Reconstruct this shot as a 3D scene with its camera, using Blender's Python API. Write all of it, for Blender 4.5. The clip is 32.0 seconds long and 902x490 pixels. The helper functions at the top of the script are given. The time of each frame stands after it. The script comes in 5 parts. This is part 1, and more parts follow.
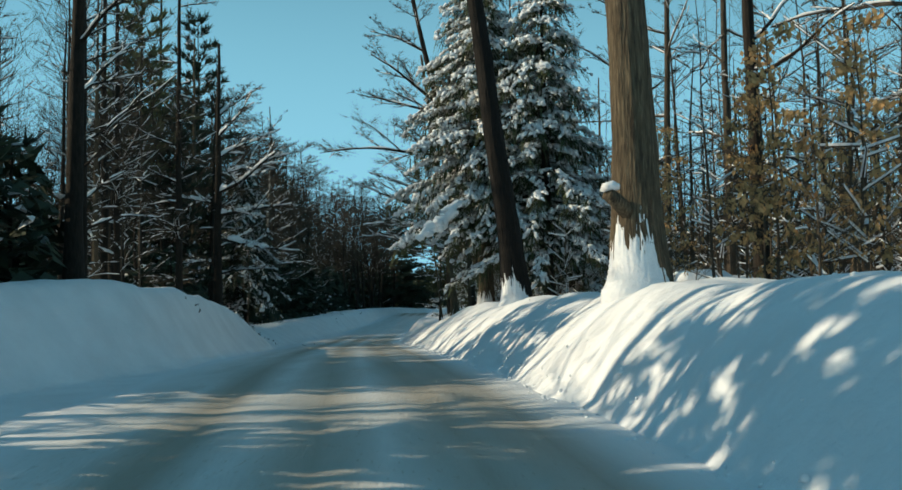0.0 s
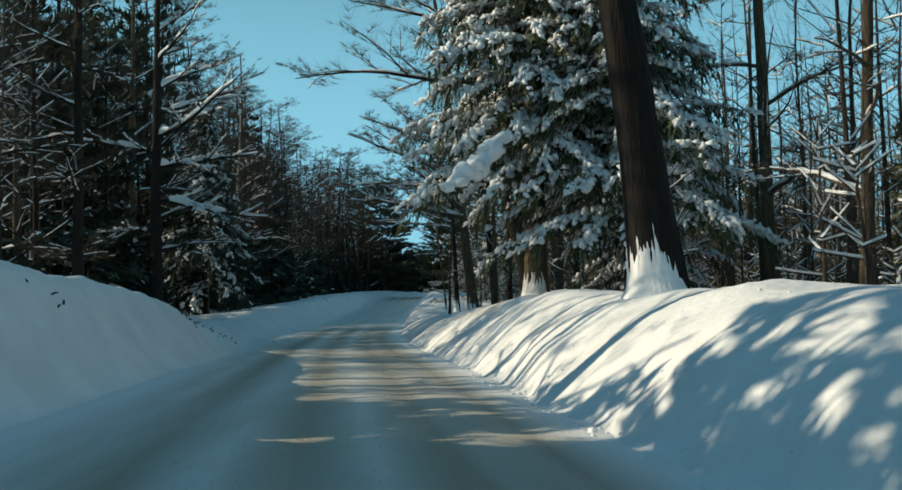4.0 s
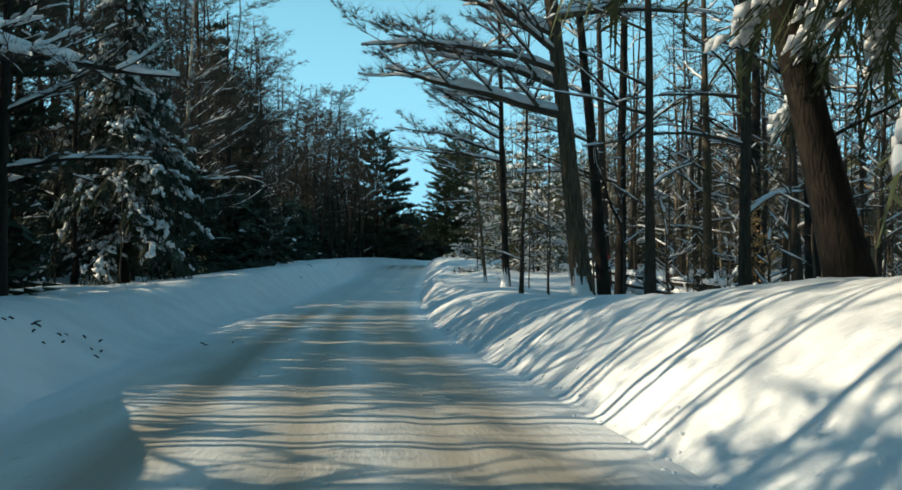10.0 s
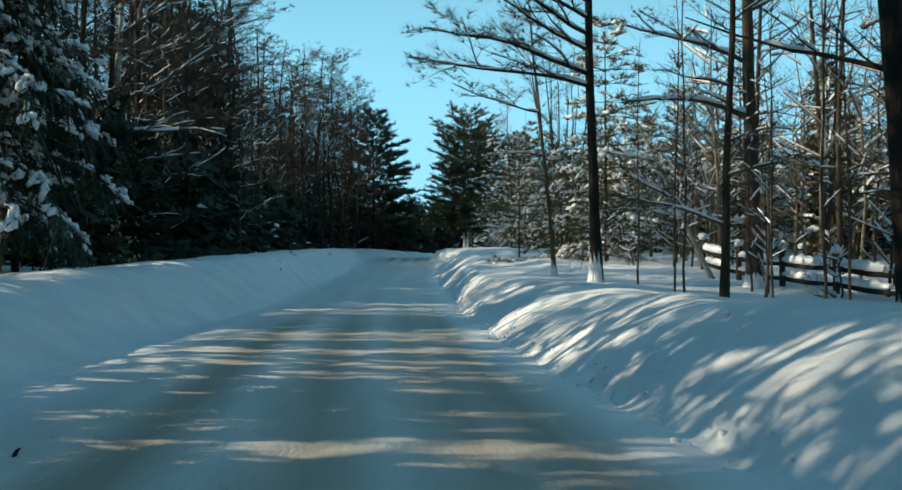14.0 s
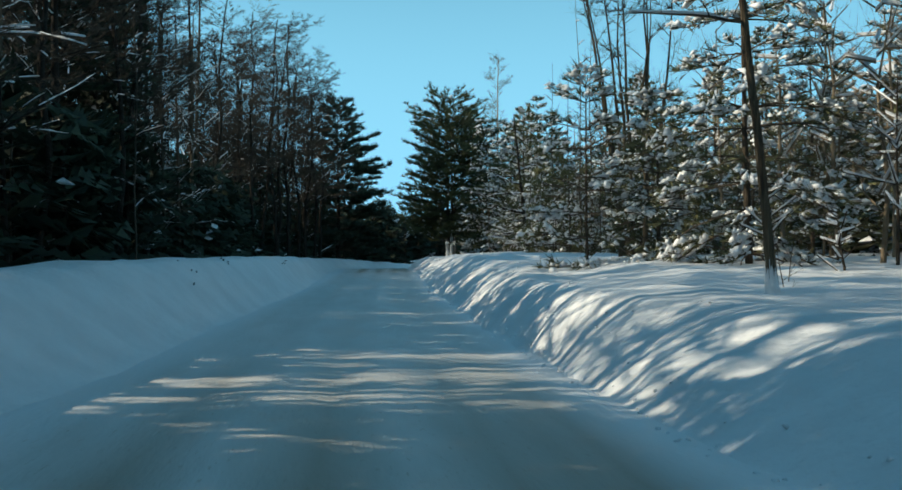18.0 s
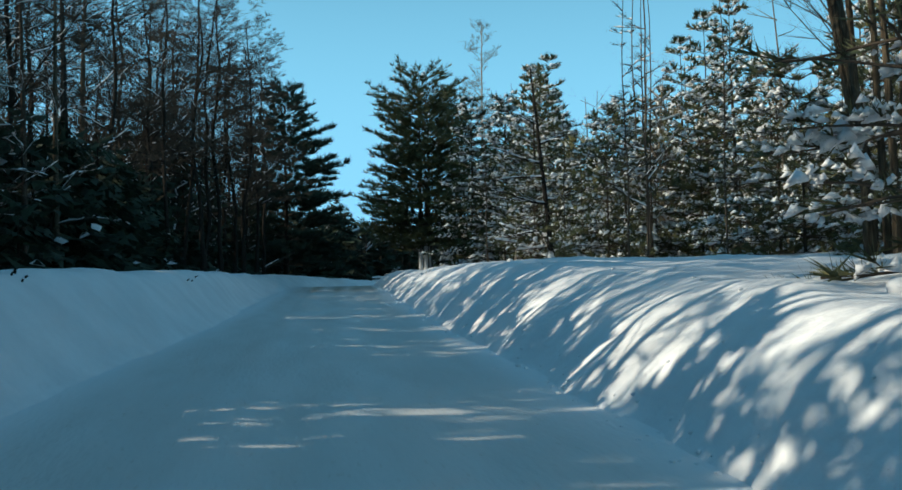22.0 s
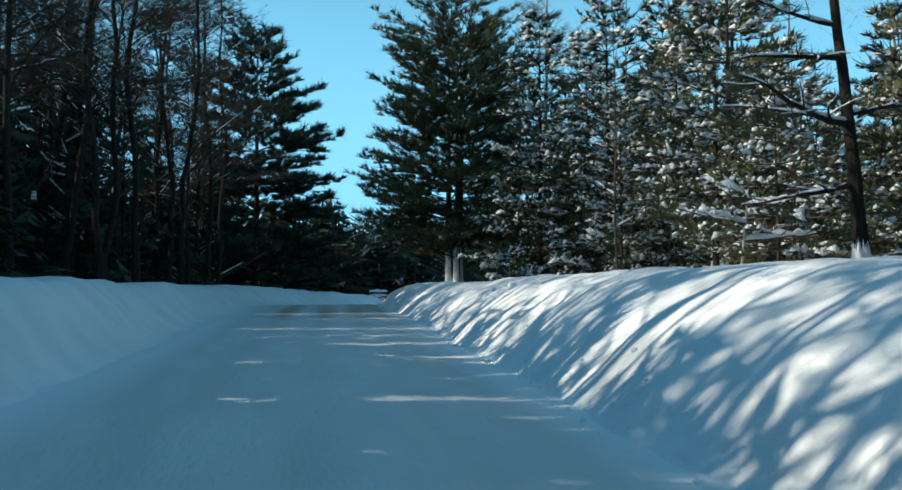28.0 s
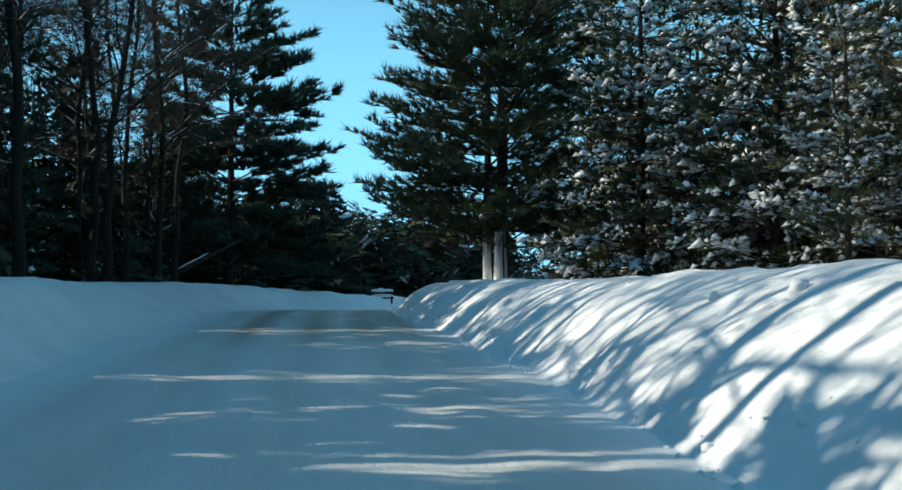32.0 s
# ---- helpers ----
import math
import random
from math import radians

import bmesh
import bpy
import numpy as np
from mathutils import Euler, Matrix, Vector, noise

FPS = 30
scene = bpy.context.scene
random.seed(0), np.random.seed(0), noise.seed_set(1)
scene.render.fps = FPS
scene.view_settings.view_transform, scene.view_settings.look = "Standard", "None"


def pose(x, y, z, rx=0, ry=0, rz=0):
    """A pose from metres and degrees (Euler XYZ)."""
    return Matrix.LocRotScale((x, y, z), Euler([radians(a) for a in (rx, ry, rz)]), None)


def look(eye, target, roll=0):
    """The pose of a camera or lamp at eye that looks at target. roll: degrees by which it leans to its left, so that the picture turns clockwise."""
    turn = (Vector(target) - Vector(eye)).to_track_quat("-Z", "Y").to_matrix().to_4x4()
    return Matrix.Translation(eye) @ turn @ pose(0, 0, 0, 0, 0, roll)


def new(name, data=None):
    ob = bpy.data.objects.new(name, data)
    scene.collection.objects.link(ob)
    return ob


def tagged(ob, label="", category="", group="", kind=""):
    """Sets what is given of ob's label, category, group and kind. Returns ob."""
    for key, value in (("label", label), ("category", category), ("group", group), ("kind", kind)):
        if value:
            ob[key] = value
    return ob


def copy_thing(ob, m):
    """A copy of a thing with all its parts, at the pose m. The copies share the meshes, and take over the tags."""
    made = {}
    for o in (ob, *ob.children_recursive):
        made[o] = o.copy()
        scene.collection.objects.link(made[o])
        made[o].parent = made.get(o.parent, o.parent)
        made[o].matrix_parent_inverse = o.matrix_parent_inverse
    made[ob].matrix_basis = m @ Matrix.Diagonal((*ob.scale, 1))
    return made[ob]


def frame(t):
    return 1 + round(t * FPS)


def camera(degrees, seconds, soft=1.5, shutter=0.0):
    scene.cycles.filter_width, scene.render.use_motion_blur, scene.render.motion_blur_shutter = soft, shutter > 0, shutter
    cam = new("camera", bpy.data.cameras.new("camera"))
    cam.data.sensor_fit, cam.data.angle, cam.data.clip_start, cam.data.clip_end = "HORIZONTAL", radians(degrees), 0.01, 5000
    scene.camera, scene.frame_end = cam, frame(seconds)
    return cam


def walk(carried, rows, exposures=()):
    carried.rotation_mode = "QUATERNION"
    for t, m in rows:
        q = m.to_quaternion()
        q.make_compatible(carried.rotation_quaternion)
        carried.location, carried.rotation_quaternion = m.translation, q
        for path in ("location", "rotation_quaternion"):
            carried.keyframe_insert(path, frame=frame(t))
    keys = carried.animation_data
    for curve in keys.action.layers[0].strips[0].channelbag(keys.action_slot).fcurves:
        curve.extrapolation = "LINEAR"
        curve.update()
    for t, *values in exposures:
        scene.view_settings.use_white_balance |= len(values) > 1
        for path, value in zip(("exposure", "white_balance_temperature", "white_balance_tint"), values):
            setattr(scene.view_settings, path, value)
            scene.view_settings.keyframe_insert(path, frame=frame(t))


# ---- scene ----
cam = camera(50.0, 32.0, soft=1.6)
PATH = [
    (0.0, -0.000, 0.000, 1.250, -2.80, 3.99, 1.40),
    (0.5, -0.098, 1.502, 1.287, -3.09, 3.90, 1.50),
    (1.0, -0.190, 3.016, 1.325, -3.37, 3.73, 1.45),
    (1.5, -0.275, 4.539, 1.363, -3.60, 3.67, 1.31),
    (2.0, -0.364, 6.110, 1.402, -3.56, 3.72, 1.18),
    (2.5, -0.457, 7.665, 1.442, -3.60, 3.56, 1.03),
    (3.0, -0.552, 9.216, 1.476, -3.60, 3.26, 1.05),
    (3.5, -0.651, 10.761, 1.497, -3.66, 3.11, 1.08),
    (5.5, -1.064, 16.930, 1.494, -4.13, 2.49, 1.15),
    (6.0, -1.149, 18.479, 1.496, -4.20, 2.45, 1.03),
    (6.5, -1.228, 20.062, 1.501, -4.19, 2.18, 0.95),
    (7.0, -1.309, 21.675, 1.502, -4.17, 1.94, 0.84),
    (7.5, -1.392, 23.317, 1.493, -4.13, 1.81, 0.74),
    (8.0, -1.472, 24.902, 1.477, -4.14, 1.63, 0.78),
    (8.5, -1.555, 26.516, 1.452, -4.32, 1.39, 0.72),
    (9.0, -1.637, 28.142, 1.426, -4.36, 1.35, 0.39),
    (9.5, -1.722, 29.763, 1.396, -4.47, 1.25, 0.13),
    (10.0, -1.812, 31.393, 1.356, -4.52, 1.17, 0.02),
    (10.5, -1.901, 33.018, 1.313, -4.55, 0.92, -0.10),
    (11.0, -1.993, 34.666, 1.270, -4.55, 0.98, -0.20),
    (11.5, -2.077, 36.305, 1.230, -4.65, 1.10, -0.39),
    (12.0, -2.160, 38.004, 1.190, -4.78, 1.14, -0.31),
    (12.5, -2.240, 39.755, 1.150, -4.94, 1.08, -0.15),
    (13.0, -2.316, 41.562, 1.109, -4.97, 1.07, -0.10),
    (13.5, -2.381, 43.388, 1.068, -5.09, 0.90, -0.01),
    (14.0, -2.437, 45.233, 1.029, -5.08, 0.91, 0.00),
    (14.5, -2.484, 47.106, 0.993, -5.10, 0.99, 0.03),
    (15.0, -2.527, 48.999, 0.960, -5.21, 1.01, 0.15),
    (15.5, -2.568, 50.917, 0.934, -5.45, 1.11, 0.28),
    (17.5, -2.670, 58.575, 0.906, -6.85, 1.53, 0.53),
    (18.0, -2.664, 60.531, 0.894, -7.31, 1.63, 0.60),
    (18.5, -2.640, 62.457, 0.883, -7.75, 1.84, 0.75),
    (19.0, -2.597, 64.418, 0.885, -8.32, 2.00, 0.89),
    (19.5, -2.539, 66.370, 0.886, -8.90, 2.09, 1.06),
    (20.0, -2.466, 68.342, 0.893, -9.30, 2.25, 1.16),
    (20.5, -2.379, 70.351, 0.911, -9.49, 2.23, 1.22),
    (21.0, -2.293, 72.323, 0.934, -9.72, 2.50, 1.26),
    (21.5, -2.212, 74.277, 0.962, -9.86, 2.58, 1.40),
    (22.0, -2.123, 76.138, 0.988, -10.04, 2.55, 1.40),
    (22.5, -2.026, 78.014, 1.006, -10.23, 2.68, 1.46),
    (23.0, -1.918, 79.924, 1.020, -10.46, 2.92, 1.54),
    (23.5, -1.805, 81.856, 1.044, -10.55, 3.26, 1.19),
    (24.0, -1.698, 83.768, 1.077, -10.50, 4.01, 1.00),
    (24.5, -1.602, 85.613, 1.107, -10.32, 3.32, 1.16),
    (25.0, -1.506, 87.472, 1.139, -10.25, 2.81, 0.98),
    (25.5, -1.411, 89.242, 1.177, -10.15, 3.24, 0.79),
    (27.5, -1.024, 96.194, 1.372, -10.76, 3.36, 0.40),
    (28.0, -0.920, 97.915, 1.412, -10.90, 3.33, 0.31),
    (28.5, -0.813, 99.590, 1.446, -11.02, 3.40, 0.38),
    (29.0, -0.706, 101.234, 1.482, -11.01, 3.43, 0.33),
    (29.5, -0.602, 102.850, 1.520, -11.07, 3.39, 0.29),
    (30.0, -0.503, 104.466, 1.555, -11.15, 3.26, 0.18),
    (30.5, -0.406, 106.049, 1.580, -11.24, 3.24, 0.31),
    (31.0, -0.305, 107.593, 1.599, -11.25, 3.17, 0.27),
    (31.5, -0.204, 109.141, 1.620, -11.31, 3.22, 0.21),
    (32.0, -0.100, 110.680, 1.644, -11.32, 3.22, 0.10),
]
walk(cam, [(t, pose(x, y, z, 90 + pitch, roll, yaw)) for t, x, y, z, yaw, pitch, roll in PATH],
     exposures=[(0.0, -0.52, 6950, 10), (3.0, -0.55, 6950, 10), (7.0, -0.48, 6900, 10), (9.5, -0.2, 6900, 10), (14.0, -0.15, 6750, 10), (20.0, -0.36, 6350, 10), (25.0, -0.28, 6100, 10), (32.0, -0.05, 6050, 10)])

# ---------------------------------------------------------------- sky and sun
SUN_ELEVATION, SUN_AZIMUTH = 24.0, -83.0     # degrees; azimuth clockwise from +y (ahead)
world = bpy.data.worlds.new("winter_sky")
scene.world = world
world.use_nodes = True
wn = world.node_tree
sky = wn.nodes.new("ShaderNodeTexSky")
sky.sky_type = "NISHITA"
sky.sun_disc = False
sky.sun_elevation = radians(SUN_ELEVATION)
sky.sun_rotation = radians(SUN_AZIMUTH)
sky.air_density, sky.dust_density, sky.ozone_density = 1.0, 0.0, 1.0
wn.nodes["Background"].inputs["Strength"].default_value = 0.118
# a clear cold haze brightens the sky towards the horizon
where = wn.nodes.new("ShaderNodeTexCoord")
split = wn.nodes.new("ShaderNodeSeparateXYZ")
fade_up = wn.nodes.new("ShaderNodeMapRange")
fade_up.interpolation_type = "SMOOTHSTEP"
for key, value in (("From Min", 0.06), ("From Max", 0.50), ("To Min", 0.95), ("To Max", 0.12)):
    fade_up.inputs[key].default_value = value
wn.links.new(where.outputs["Generated"], split.inputs["Vector"])
wn.links.new(split.outputs["Z"], fade_up.inputs["Value"])
haze = wn.nodes.new("ShaderNodeMix")
haze.data_type = "RGBA"
haze.inputs[7].default_value = (3.2, 8.0, 11.0, 1)
wn.links.new(fade_up.outputs["Result"], haze.inputs[0])
tone = wn.nodes.new("ShaderNodeMix")
tone.data_type, tone.blend_type = "RGBA", "MULTIPLY"
tone.inputs[0].default_value = 1.0
tone.inputs[7].default_value = (0.60, 1.2, 1.12, 1)
wn.links.new(sky.outputs["Color"], tone.inputs[6])
wn.links.new(tone.outputs[2], haze.inputs[6])
wn.links.new(haze.outputs[2], wn.nodes["Background"].inputs["Color"])
sun = new("sun", bpy.data.lights.new("sun", "SUN"))
sun.data.energy, sun.data.angle, sun.data.color = 6.2, radians(0.5), (1.0, 0.895, 0.675)
az, el = radians(SUN_AZIMUTH), radians(SUN_ELEVATION)
SUN_WAY = Vector((math.sin(az) * math.cos(el), math.cos(az) * math.cos(el), math.sin(el)))
sun.matrix_world = look(SUN_WAY * 60, (0, 0, 0))

# ---------------------------------------------------------------- materials
def material(name, base, rough=0.8, second=None, scale=4.0, spots=None, spot_scale=30.0, spot_amount=0.5, bump=0.3,
             bump_scale=20.0, stretch=(1, 1, 1), island=0.0, spec=0.3):
    m = bpy.data.materials.new(name)
    m.use_nodes = True
    nt = m.node_tree
    b = nt.nodes["Principled BSDF"]
    b.inputs["Roughness"].default_value = rough
    b.inputs["Specular IOR Level"].default_value = spec
    co = nt.nodes.new("ShaderNodeTexCoord")
    mp = nt.nodes.new("ShaderNodeMapping")
    mp.inputs["Scale"].default_value = stretch
    nt.links.new(co.outputs["Object"], mp.inputs["Vector"])

    def noise_tex(sc, detail=6.0, vec=mp.outputs["Vector"]):
        n = nt.nodes.new("ShaderNodeTexNoise")
        n.inputs["Scale"].default_value, n.inputs["Detail"].default_value = sc, detail
        nt.links.new(vec, n.inputs["Vector"])
        return n

    def mix(a, bcol, fac):
        x = nt.nodes.new("ShaderNodeMix")
        x.data_type = "RGBA"
        for s, v in ((x.inputs[6], a), (x.inputs[7], bcol)):
            if isinstance(v, tuple):
                s.default_value = (*v, 1)
            else:
                nt.links.new(v, s)
        nt.links.new(fac, x.inputs[0])
        return x.outputs[2]

    def ramp(src, lo, hi):
        r = nt.nodes.new("ShaderNodeMapRange")
        r.inputs["From Min"].default_value, r.inputs["From Max"].default_value = lo, hi
        nt.links.new(src, r.inputs["Value"])
        return r.outputs["Result"]

    col = base
    if second:
        col = mix(base, second, ramp(noise_tex(scale).outputs["Fac"], 0.35, 0.65))
    if spots:
        col = mix(col, spots, ramp(noise_tex(spot_scale, 3.0).outputs["Fac"], 0.75 - spot_amount * 0.4, 0.95 - spot_amount * 0.4))
    if island:
        g = nt.nodes.new("ShaderNodeNewGeometry")
        hs = nt.nodes.new("ShaderNodeHueSaturation")
        nt.links.new(ramp(g.outputs["Random Per Island"], 0.0, 1.0), hs.inputs["Value"])
        hs.inputs["Value"].links[0].from_node.inputs["To Min"].default_value = 1 - island
        hs.inputs["Value"].links[0].from_node.inputs["To Max"].default_value = 1 + island
        if isinstance(col, tuple):
            hs.inputs["Color"].default_value = (*col, 1)
        else:
            nt.links.new(col, hs.inputs["Color"])
        col = hs.outputs["Color"]
    if isinstance(col, tuple):
        b.inputs["Base Color"].default_value = (*col, 1)
    else:
        nt.links.new(col, b.inputs["Base Color"])
    if bump:
        bp = nt.nodes.new("ShaderNodeBump")
        bp.inputs["Strength"].default_value = bump
        bp.inputs["Distance"].default_value = 0.05
        nt.links.new(noise_tex(bump_scale, 8.0).outputs["Fac"], bp.inputs["Height"])
        nt.links.new(bp.outputs["Normal"], b.inputs["Normal"])
    return m


M_SNOW = material("snow", (0.87, 0.88, 0.90), 0.75, (0.78, 0.79, 0.81), 0.9, (0.66, 0.65, 0.63), 26, 0.12, 0.7, 7.0)
M_CLUMP = material("fresh_snow", (0.88, 0.89, 0.90), 0.8, (0.80, 0.81, 0.84), 6.0, None, 1, 0, 0.4, 14.0)
M_BARK = material("grey_brown_bark", (0.080, 0.060, 0.042), 0.95, (0.045, 0.033, 0.024), 9.0, (0.14, 0.11, 0.08), 14, 0.45, 1.0, 16.0, (2.2, 2.2, 0.35))
M_BARK_WARM = material("ridged_tan_bark", (0.135, 0.103, 0.066), 0.95, (0.050, 0.036, 0.024), 8.0, (0.20, 0.155, 0.10), 12, 0.5, 1.0, 12.0, (3.0, 3.0, 0.3))
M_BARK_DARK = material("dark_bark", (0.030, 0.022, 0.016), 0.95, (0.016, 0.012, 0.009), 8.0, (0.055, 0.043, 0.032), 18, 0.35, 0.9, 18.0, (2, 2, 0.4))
# near-black stands in for the tree shade that falls on one trunk
M_BARK_SHADED = material("shade_darkened_bark", (0.017, 0.013, 0.010), 0.9, (0.009, 0.007, 0.006), 8.0, (0.034, 0.027, 0.020), 16, 0.35, 1.0, 14.0, (2.4, 2.4, 0.35))
M_BIRCH = material("pale_birch_bark", (0.50, 0.44, 0.36), 0.8, (0.30, 0.25, 0.20), 6.0, (0.10, 0.08, 0.07), 16, 0.35, 0.5, 20.0, (0.6, 0.6, 2.5))
# paler than M_TWIG: sunlight on the right-hand twigs is put into this tan
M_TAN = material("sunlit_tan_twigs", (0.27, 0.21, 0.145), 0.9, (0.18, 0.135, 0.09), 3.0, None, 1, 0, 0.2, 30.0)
M_TWIG = material("twig_bark", (0.095, 0.074, 0.054), 0.9, (0.06, 0.045, 0.034), 5.0, None, 1, 0, 0.3, 30.0)
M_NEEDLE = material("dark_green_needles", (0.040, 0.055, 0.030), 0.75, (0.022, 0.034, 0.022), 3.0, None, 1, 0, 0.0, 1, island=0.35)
# sunlight is partly put into the next two needle colours, lighter than M_NEEDLE
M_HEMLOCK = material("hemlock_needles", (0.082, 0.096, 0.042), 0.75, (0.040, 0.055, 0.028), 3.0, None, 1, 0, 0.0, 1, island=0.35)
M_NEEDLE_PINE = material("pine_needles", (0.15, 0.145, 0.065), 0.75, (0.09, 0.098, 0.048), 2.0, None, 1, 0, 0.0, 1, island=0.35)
M_LEAF = material("dry_tan_leaf", (0.56, 0.34, 0.15), 0.8, (0.38, 0.22, 0.10), 4.0, None, 1, 0, 0.0, 1, island=0.3)


def road_material():
    m = material("packed_snow_road", (0.70, 0.70, 0.69), 0.6, (0.58, 0.57, 0.545), 1.2, (0.42, 0.37, 0.30), 14, 0.32, 0.22, 13.0, (1.6, 0.3, 1))
    nt = m.node_tree
    b = nt.nodes["Principled BSDF"]
    was = b.inputs["Base Color"].links[0].from_socket
    uv = nt.nodes.new("ShaderNodeUVMap")
    sep = nt.nodes.new("ShaderNodeSeparateXYZ")
    nt.links.new(uv.outputs["UV"], sep.inputs["Vector"])
    nz = nt.nodes.new("ShaderNodeTexNoise")
    nz.inputs["Scale"].default_value, nz.inputs["Detail"].default_value = 0.5, 5.0
    mp = nt.nodes.new("ShaderNodeMapping")
    mp.inputs["Scale"].default_value = (1.6, 0.12, 1)
    nt.links.new(uv.outputs["UV"], mp.inputs["Vector"])
    nt.links.new(mp.outputs["Vector"], nz.inputs["Vector"])

    def op(kind, a, b2=None):
        n = nt.nodes.new("ShaderNodeMath")
        n.operation = kind
        for i, v in enumerate((a, b2)):
            if v is None:
                continue
            if isinstance(v, (int, float)):
                n.inputs[i].default_value = v
            else:
                nt.links.new(v, n.inputs[i])
        return n.outputs[0]

    # worn wheel tracks: dips of sandy grit along the road
    total = None
    for centre, half in ((-1.5, 0.5), (-0.25, 0.6), (0.95, 0.65), (1.75, 0.6)):
        d = op("ABSOLUTE", op("SUBTRACT", sep.outputs["X"], centre))
        g = op("MAXIMUM", op("SUBTRACT", 1.0, op("DIVIDE", d, half)), 0.0)
        total = g if total is None else op("ADD", total, g)
    # the grit fades out along the road where more snow lies
    fade = nt.nodes.new("ShaderNodeMapRange")
    fade.inputs["From Min"].default_value, fade.inputs["From Max"].default_value = 66.0, 76.0
    fade.inputs["To Min"].default_value, fade.inputs["To Max"].default_value = 1.0, 0.25
    nt.links.new(sep.outputs["Y"], fade.inputs["Value"])
    again_grit = nt.nodes.new("ShaderNodeMapRange")
    again_grit.inputs["From Min"].default_value, again_grit.inputs["From Max"].default_value = 123.0, 131.0
    again_grit.inputs["To Min"].default_value, again_grit.inputs["To Max"].default_value = 0.0, 1.0
    nt.links.new(sep.outputs["Y"], again_grit.inputs["Value"])
    worn = op("MAXIMUM", fade.outputs["Result"], again_grit.outputs["Result"])
    fac = op("MULTIPLY", op("MULTIPLY", total, worn), op("MULTIPLY", nz.outputs["Fac"], 1.9))
    fac = op("MINIMUM", fac, 0.85)
    x = nt.nodes.new("ShaderNodeMix")
    x.data_type = "RGBA"
    nt.links.new(fac, x.inputs[0])
    nt.links.new(was, x.inputs[6])
    x.inputs[7].default_value = (0.33, 0.28, 0.215, 1)
    # clean snow further along
    y2 = nt.nodes.new("ShaderNodeMix")
    y2.data_type = "RGBA"
    inv = op("MULTIPLY", op("SUBTRACT", 1.0, worn), 0.62)
    nt.links.new(inv, y2.inputs[0])
    nt.links.new(x.outputs[2], y2.inputs[6])
    y2.inputs[7].default_value = (0.74, 0.75, 0.76, 1)
    # snow drifted in over both edges
    z2 = nt.nodes.new("ShaderNodeMix")
    z2.data_type = "RGBA"
    side = op("SUBTRACT", op("ABSOLUTE", op("ADD", sep.outputs["X"], 0.32)), 2.0)
    rim = op("MINIMUM", op("MAXIMUM", op("ADD", op("MULTIPLY", side, 1.5), op("SUBTRACT", nz.outputs["Fac"], 0.5)), 0.0), 1.0)
    nt.links.new(rim, z2.inputs[0])
    nt.links.new(y2.outputs[2], z2.inputs[6])
    z2.inputs[7].default_value = (0.83, 0.84, 0.86, 1)
    nt.links.new(z2.outputs[2], b.inputs["Base Color"])
    return m


M_ROAD = road_material()

# ---------------------------------------------------------------- plan of the road and its banks
STATION_Y = [-80, -40, 0, 10, 20, 30, 40, 50, 60, 70, 80, 90, 100, 110, 120, 130, 140, 150, 160, 175, 200, 260, 420]
STATION_X = [4.8, 2.4, 0.0, -0.60, -1.22, -1.74, -2.25, -2.55, -2.67, -2.39, -1.91, -1.37, -0.79, -0.15, 0.48, 1.22, 2.0, 3.7, 7.6, 15.5, 29, 60, 138]
# the line along which the woods are laid out bends less than the road does past the crest
PLANT_X = STATION_X[:16] + [2.35, 3.8, 5.6, 9.0, 17, 40, 110]
STATION_Z = [-2.0, -1.0, -0.02, 0.23, 0.26, 0.12, -0.09, -0.28, -0.37, -0.35, -0.22, -0.02, 0.20, 0.40, 0.68, 1.0, 1.30, 1.24, 0.85, 0.5, 0.4, 0.8, 1.5]
FINE = np.arange(-80, 421, 1.0)


def smooth_table(values, n=5):
    t = np.interp(FINE, STATION_Y, values)
    k = np.ones(n) / n
    for _ in range(2):
        t = np.convolve(np.pad(t, n // 2, mode="edge"), k, mode="valid")
    return t


TAB_X, TAB_Z, TAB_PLANT = smooth_table(STATION_X), smooth_table(STATION_Z), smooth_table(PLANT_X)


def road_x(y):
    return float(np.interp(y, FINE, TAB_X))


def plant_x(y):
    return float(np.interp(y, FINE, TAB_PLANT))


def road_z(y):
    return float(np.interp(y, FINE, TAB_Z))


